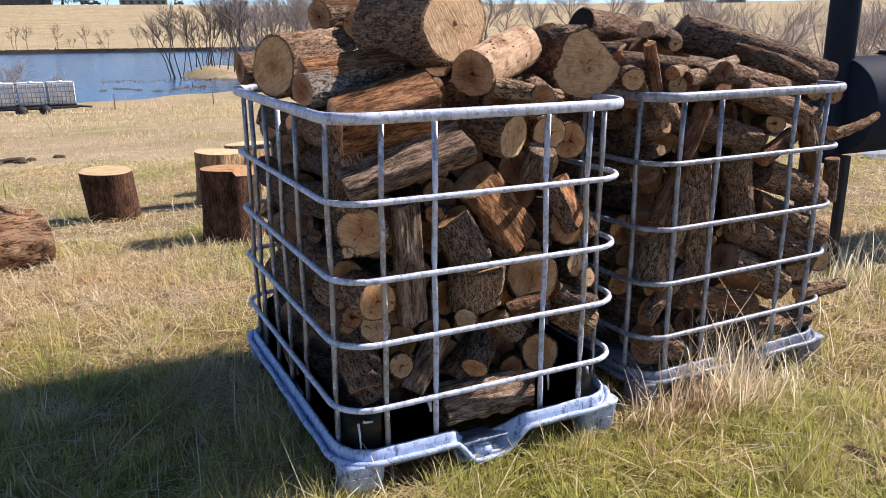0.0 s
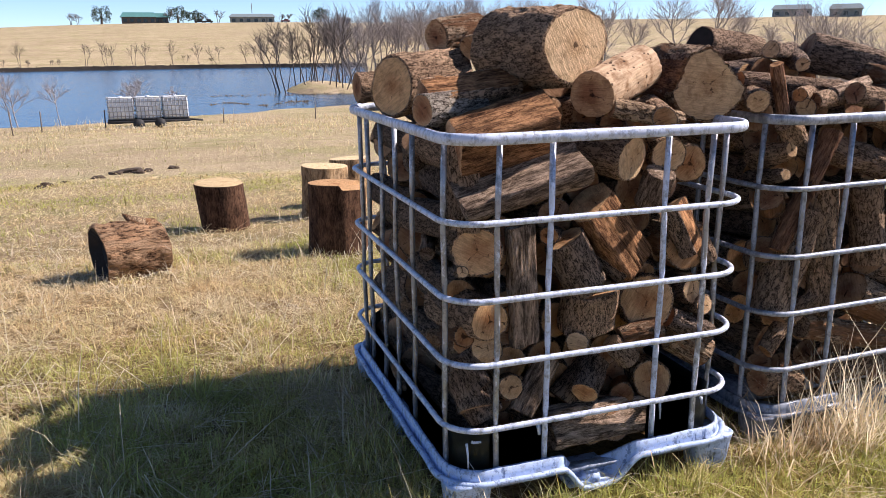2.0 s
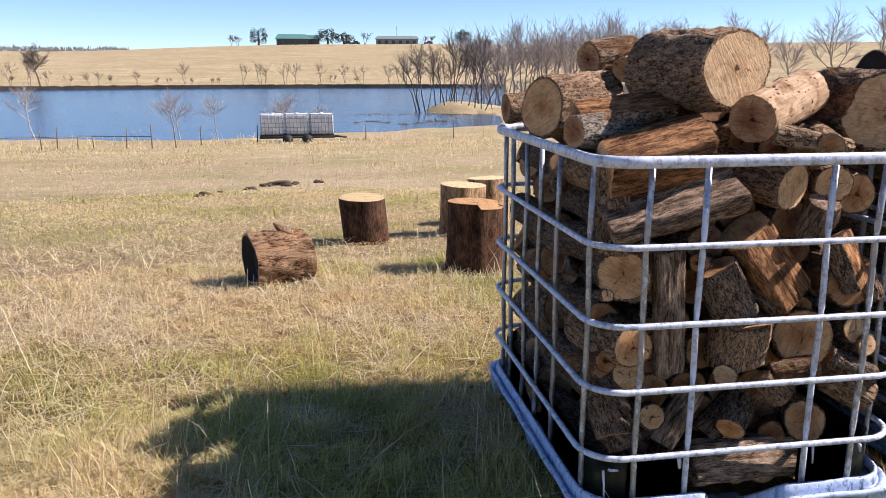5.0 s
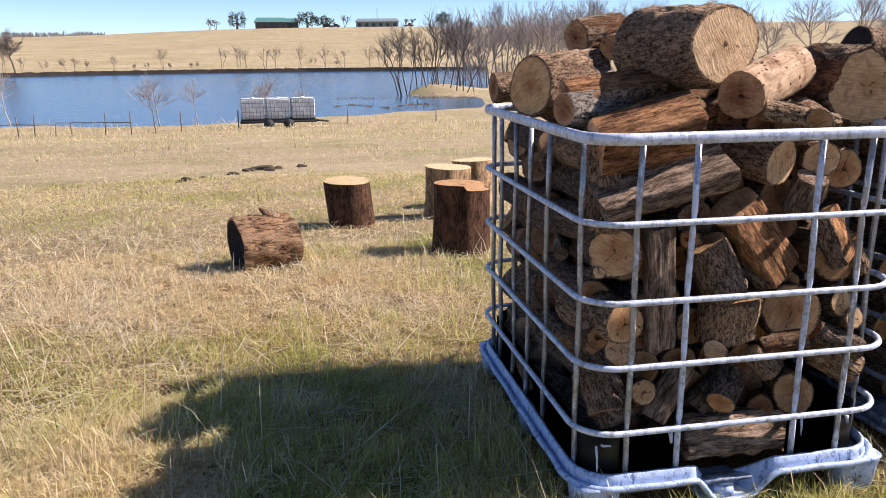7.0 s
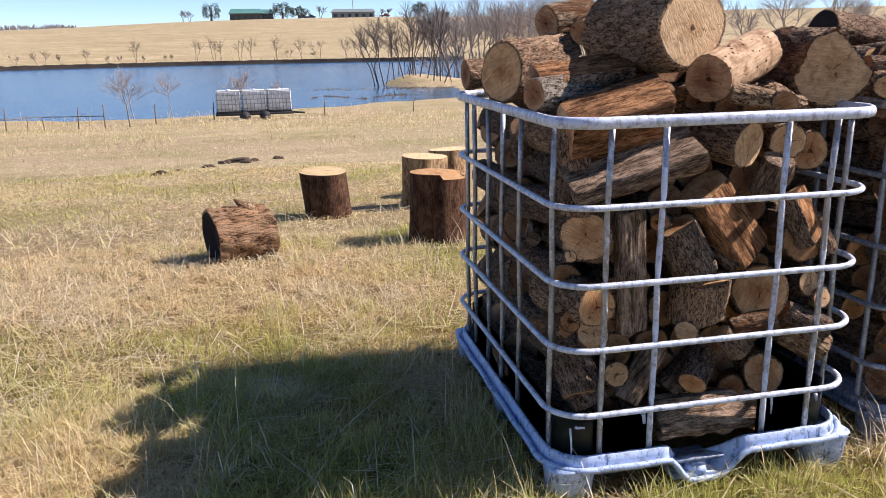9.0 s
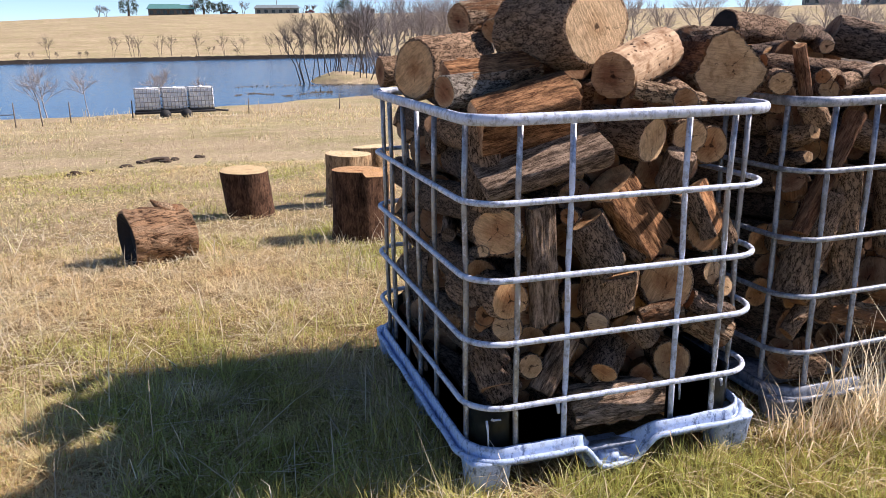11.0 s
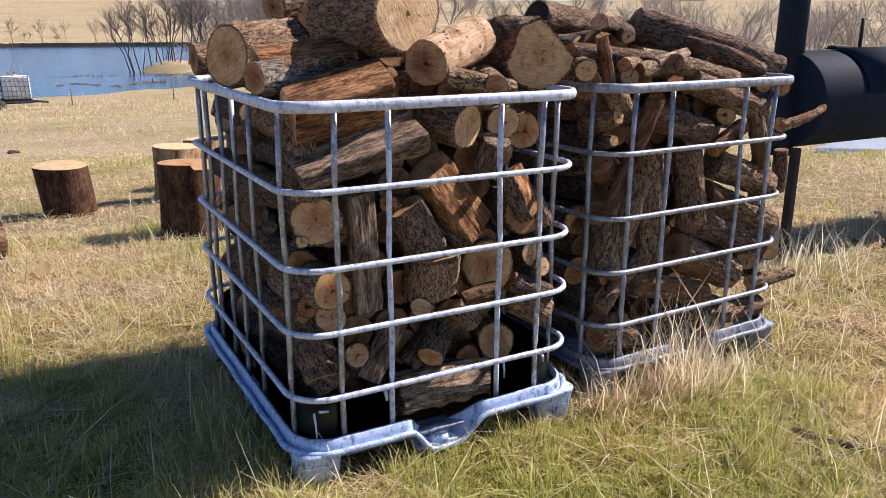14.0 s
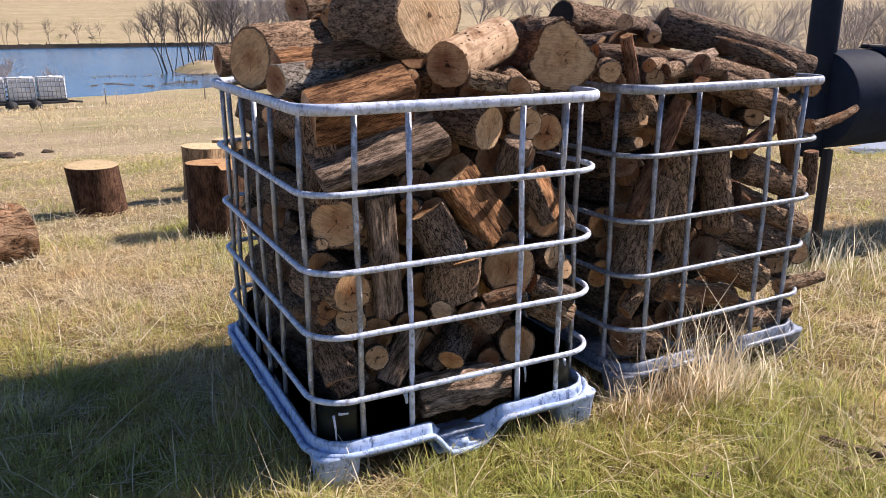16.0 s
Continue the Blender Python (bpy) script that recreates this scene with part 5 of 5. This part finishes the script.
def grass(name, label, mat, points, lo, hi, width, flat, seed):
    """One sheet of many blades. flat: the share that lies down."""
    rs = np.random.RandomState(seed)
    n = len(points)
    p = np.array(points)
    dist = np.hypot(p[:, 0] + 0.7, p[:, 1] + 2.0)
    az = rs.uniform(0, 2 * np.pi, n)
    lying = rs.uniform(size=n) < flat + np.clip((dist - 5) * 0.03, 0, 0.25)
    tilt = np.where(lying, rs.uniform(1.0, 1.45, n), np.abs(rs.normal(0.3, 0.3, n)))
    tall = 1 + 0.45 * np.sin(p[:, 0] * 9 + 3 * np.sin(p[:, 1] * 5)) * np.sin(p[:, 1] * 8 + 2 * np.sin(p[:, 0] * 6))
    ln = tall * rs.uniform(lo, hi, n) * np.where(lying, 1.25, 1.0) * rs.choice([0.6, 0.85, 1, 1.3], n)
    ln *= np.where(dist > 40, 1.0, np.clip(1.1 - dist / 30, 0.45, 1.0))
    w = width * rs.uniform(0.6, 1.3, n) * np.maximum(1.0, dist / 4.2)
    side = np.stack([-np.sin(az), np.cos(az), np.zeros(n)], 1)
    curl = rs.uniform(0.1, 0.7, n)
    v = np.empty((n, 5, 3), np.float32)

    def along(s):
        t = tilt + curl * s
        return np.stack([np.cos(az) * np.sin(t), np.sin(az) * np.sin(t), np.maximum(np.cos(t), -0.05)], 1) * (ln * s)[:, None]
    base = p + np.stack([np.zeros(n), np.zeros(n), np.where(lying, rs.uniform(0.0, 0.03, n), -0.01)], 1)
    mid, tip = along(np.full(n, 0.55)), along(np.ones(n))
    v[:, 0], v[:, 1] = base - side * w[:, None], base + side * w[:, None]
    v[:, 2], v[:, 3] = base + mid + side * w[:, None] * 0.75, base + mid - side * w[:, None] * 0.75
    v[:, 4] = base + tip
    me = bpy.data.meshes.new(name)
    me.vertices.add(5 * n)
    me.vertices.foreach_set("co", v.ravel())
    k = (np.arange(n) * 5)[:, None]
    loops = np.concatenate([k + 0, k + 1, k + 2, k + 3, k + 3, k + 2, k + 4], 1).ravel().astype(np.int32)
    me.loops.add(7 * n)
    me.loops.foreach_set("vertex_index", loops)
    me.polygons.add(2 * n)
    me.polygons.foreach_set("loop_start", np.stack([np.arange(n) * 7, np.arange(n) * 7 + 4], 1).ravel().astype(np.int32))
    me.update(calc_edges=True)
    me.materials.append(mat)
    return tagged(new(name, me), label, "grass", kind="stuff")


def covered(x, y):
    if -0.01 < x < 1.0 and -0.01 < y < 1.22 or 1.17 < x < 2.15 and 0.09 < y < 1.3:
        return True
    for cx, cy, r in ((-0.27, 5.52, 0.24), (0.76, 5.78, 0.24), (1.2, 6.55, 0.23), (0.475, 3.84, 0.22)):
        if (x - cx) ** 2 + (y - cy) ** 2 < r * r:
            return True
    return -1.25 < x < -0.77 and abs(y - 3.8) < 0.17


def sow():
    rnd = random.Random(11)
    dry, green = [], []
    for d0, d1, count in ((0.9, 3.2, 230000), (3.2, 6.5, 170000), (6.5, 13, 100000), (13, 34, 40000)):
        for _ in range(count):
            d = math.sqrt(rnd.uniform(d0 * d0, d1 * d1))
            a = radians(rnd.uniform(-26, 66) + rnd.gauss(0, 4) * (d < 9))
            x, y = -0.7 + d * math.sin(a), -2 + d * math.cos(a)
            if covered(x, y):
                continue
            clump = noise.noise((x * 7.0, y * 7.0, 2)) + 0.6 * noise.noise((x * 17.0, y * 17.0, 4))
            if d < 9 and rnd.uniform(-0.75, 0.35) > clump:
                continue
            z = land(x, y)
            patch = noise.noise((x * 0.9, y * 0.9, 5)) + 0.5 * noise.noise((x * 3.1, y * 3.1, 9))
            near = math.exp(-((max(0, -0.9 - x, x - 2.6)) ** 2 + (max(0, -1.2 - y, y - 1.2)) ** 2) / 0.6)
            lush = patch + 0.52 * near - 0.32
            if d > 6:
                lush += 0.10 + 0.22 * smooth_step(6, 9, d)
            if rnd.gauss(lush, 0.25) > 0.12:
                green.append((x, y, z))
            else:
                dry.append((x, y, z))
    for _ in range(70000):
        d = 9 * math.sqrt(rnd.random())
        a = radians(rnd.uniform(62, 338))
        x, y = -0.7 + d * math.sin(a), -2 + d * math.cos(a)
        if not covered(x, y):
            patch = noise.noise((x * 0.9, y * 0.9, 5)) + 0.5 * noise.noise((x * 3.1, y * 3.1, 9))
            (green if rnd.gauss(patch - 0.2, 0.25) > 0.12 else dry).append((x, y, land(x, y)))
    return dry, green


dry_points, green_points = sow()
grass("dry_grass", "matted straw-coloured winter grass", M_STRAW, dry_points, 0.04, 0.13, 0.0019, 0.66, 1)
grass("green_grass", "short green grass growing through the straw", M_GREEN, green_points, 0.04, 0.12, 0.0018, 0.25, 2)


def tuft(cx, cy, rx, ry, n, lo, hi, seed, label, mat):
    rs = random.Random(seed)
    pts = []
    for _ in range(n):
        x, y = rs.gauss(cx, rx), rs.gauss(cy, ry)
        if not covered(x, y):
            pts.append((x, y, land(x, y)))
    return grass("grass_tuft", label, mat, pts, lo, hi, 0.0022, 0.1, seed)


tuft(1.50, -0.04, 0.17, 0.06, 620, 0.18, 0.40, 3, "tall dry straw tuft in front of the galvanised tote", M_STALK)
tuft(1.12, -0.02, 0.07, 0.05, 90, 0.12, 0.3, 4, "dry stalks between the two totes", M_STALK)
tuft(3.0, 0.75, 0.5, 0.2, 500, 0.15, 0.4, 5, "tall dry grass under the smoker", M_STALK)
tuft(-0.98, 3.62, 0.22, 0.05, 160, 0.08, 0.22, 6, "dry stalks beside the hollow log", M_STALK)
tuft(0.4, 3.62, 0.16, 0.04, 120, 0.08, 0.24, 7, "dry stalks at the foot of the stump", M_STALK)
tuft(-1.25, 35.2, 1.6, 0.25, 700, 0.2, 0.45, 8, "dry weeds round the trailer", M_STALK)

# far wooded skyline beyond the pasture's end
rs = np.random.RandomState(77)
fv, ff = [], []
for i in range(2600):
    bear = -34 + 22.5 * rs.uniform() ** 0.8
    d = 900 + 60 * rs.uniform()
    top = 5 + 5 * (0.5 + 0.5 * noise.noise((bear * 0.9, 8, 0))) + 2 * noise.noise((bear * 5, 9, 0))
    x, y = -0.7 + d * math.sin(radians(bear)), -2 + d * math.cos(radians(bear))
    z = 12.0 + top * rs.uniform()
    w = rs.uniform(0.3, 0.9)
    fv += [(x - w, y, z - 1.5), (x + w, y, z - 1.2), (x + rs.uniform(-1, 1), y, z + rs.uniform(0.8, 2.4))]
    ff.append((len(fv) - 3, len(fv) - 2, len(fv) - 1))
me = bpy.data.meshes.new("far_woods")
me.from_pydata(fv, [], ff)
me.materials.append(M_TWIG)
tagged(new("far_woods", me), "hazy brown leafless woods on the skyline", "woods", kind="stuff")

# weathered chips and a split stick lying in the grass
for x, y, ln, r, a in ((1.62, -0.62, 0.30, 0.014, 60), (1.70, -0.70, 0.16, 0.010, 80), (1.05, -0.48, 0.10, 0.012, 20), (1.08, -0.45, 0.07, 0.008, -30), (1.5, -0.66, 0.12, 0.008, 10)):
    ca, sa = math.cos(radians(-a)), math.sin(radians(-a))
    firewood((x - ca * ln / 2, y - sa * ln / 2, 0.035), (x + ca * ln / 2, y + sa * ln / 2, 0.03), r, r * 0.8, M_SPLIT_GREY, M_SPLIT_GREY, seg=12, rows=10, label="weathered grey wood chip lying in the grass", group="wood chips")

# dead reeds in the shallows and along the spit
M_REED = make_blade("dead_reed", (0.12, 0.09, 0.06), (0.34, 0.27, 0.19), (0.12, 0.10, 0.06), (0.3, 0.25, 0.15), 0.6)
reeds = []
rr = random.Random(21)
for _ in range(2600):
    k = rr.random()
    bear = 3.2 + 6.8 * k if rr.random() < 0.6 else rr.uniform(8.0, 13.5)
    d = (57 + 1.6 * math.sin(k * 9) + rr.gauss(0, 0.35)) if bear < 10 and rr.random() < 0.7 else 66.5 + rr.gauss(0, 0.8)
    if noise.noise((bear * 1.7, d * 0.2, 6)) > -0.15:
        x, y = -0.7 + d * math.sin(radians(bear)), -2 + d * math.cos(radians(bear))
        reeds.append((x, y, max(WATER_Z - 0.02, land(x, y))))
grass("dead_reeds", "low brown dead reeds in the pond's shallows", M_REED, reeds, 0.08, 0.20, 0.0030, 0.6, 12)

# dark weeds hanging over the far bank
weeds = []
for _ in range(3600):
    bear = rr.uniform(-40, 14)
    if noise.noise((bear * 1.1, 2.0, 6)) > rr.uniform(-0.5, 0.5):
        d = 148.6 + abs(rr.gauss(0, 1.0))
        x, y = -0.7 + d * math.sin(radians(bear)), -2 + d * math.cos(radians(bear))
        weeds.append((x, y, max(WATER_Z + 0.2, land(x, y))))
M_WEED = make_blade("dark_bank_weed", (0.05, 0.036, 0.024), (0.16, 0.12, 0.08), (0.06, 0.045, 0.025), (0.15, 0.12, 0.07), 0.6)
grass("bank_weeds", "dark tangled weeds along the far bank", M_WEED, weeds, 0.25, 0.7, 0.0022, 0.2, 15)

# taller straw left standing towards the pond
stand = []
while len(stand) < 12000:
    bear, d = rr.uniform(-24, 46), rr.uniform(17, 42)
    if noise.noise((bear * 0.16, d * 0.25, 3)) + 0.5 * noise.noise((bear * 0.6, d * 0.9, 5)) + 0.5 * smooth_step(24, 34, d) > 0.18:
        x, y, z = spot(bear, d)
        stand.append((x, y, z))
M_STAND = make_blade("standing_straw", (0.52, 0.40, 0.23), (0.95, 0.80, 0.52), (0.42, 0.38, 0.16), (0.80, 0.72, 0.38), 0.55)
grass("standing_straw", "taller pale straw standing towards the pond", M_STAND, stand, 0.22, 0.6, 0.0013, 0.15, 16)

# long loose straws lying over the turf
loose = []
for _ in range(9000):
    d, a = 1.3 + 6.5 * rr.random() ** 0.8, radians(rr.uniform(-30, 68))
    x, y = -0.7 + d * math.sin(a), -2 + d * math.cos(a)
    if not covered(x, y) and noise.noise((x * 1.3, y * 1.3, 12)) > rr.uniform(-0.7, 0.4):
        loose.append((x, y, land(x, y) + 0.015))
grass("loose_straw", "long pale straws lying loose over the turf", M_STALK, loose, 0.14, 0.34, 0.0017, 0.8, 17)
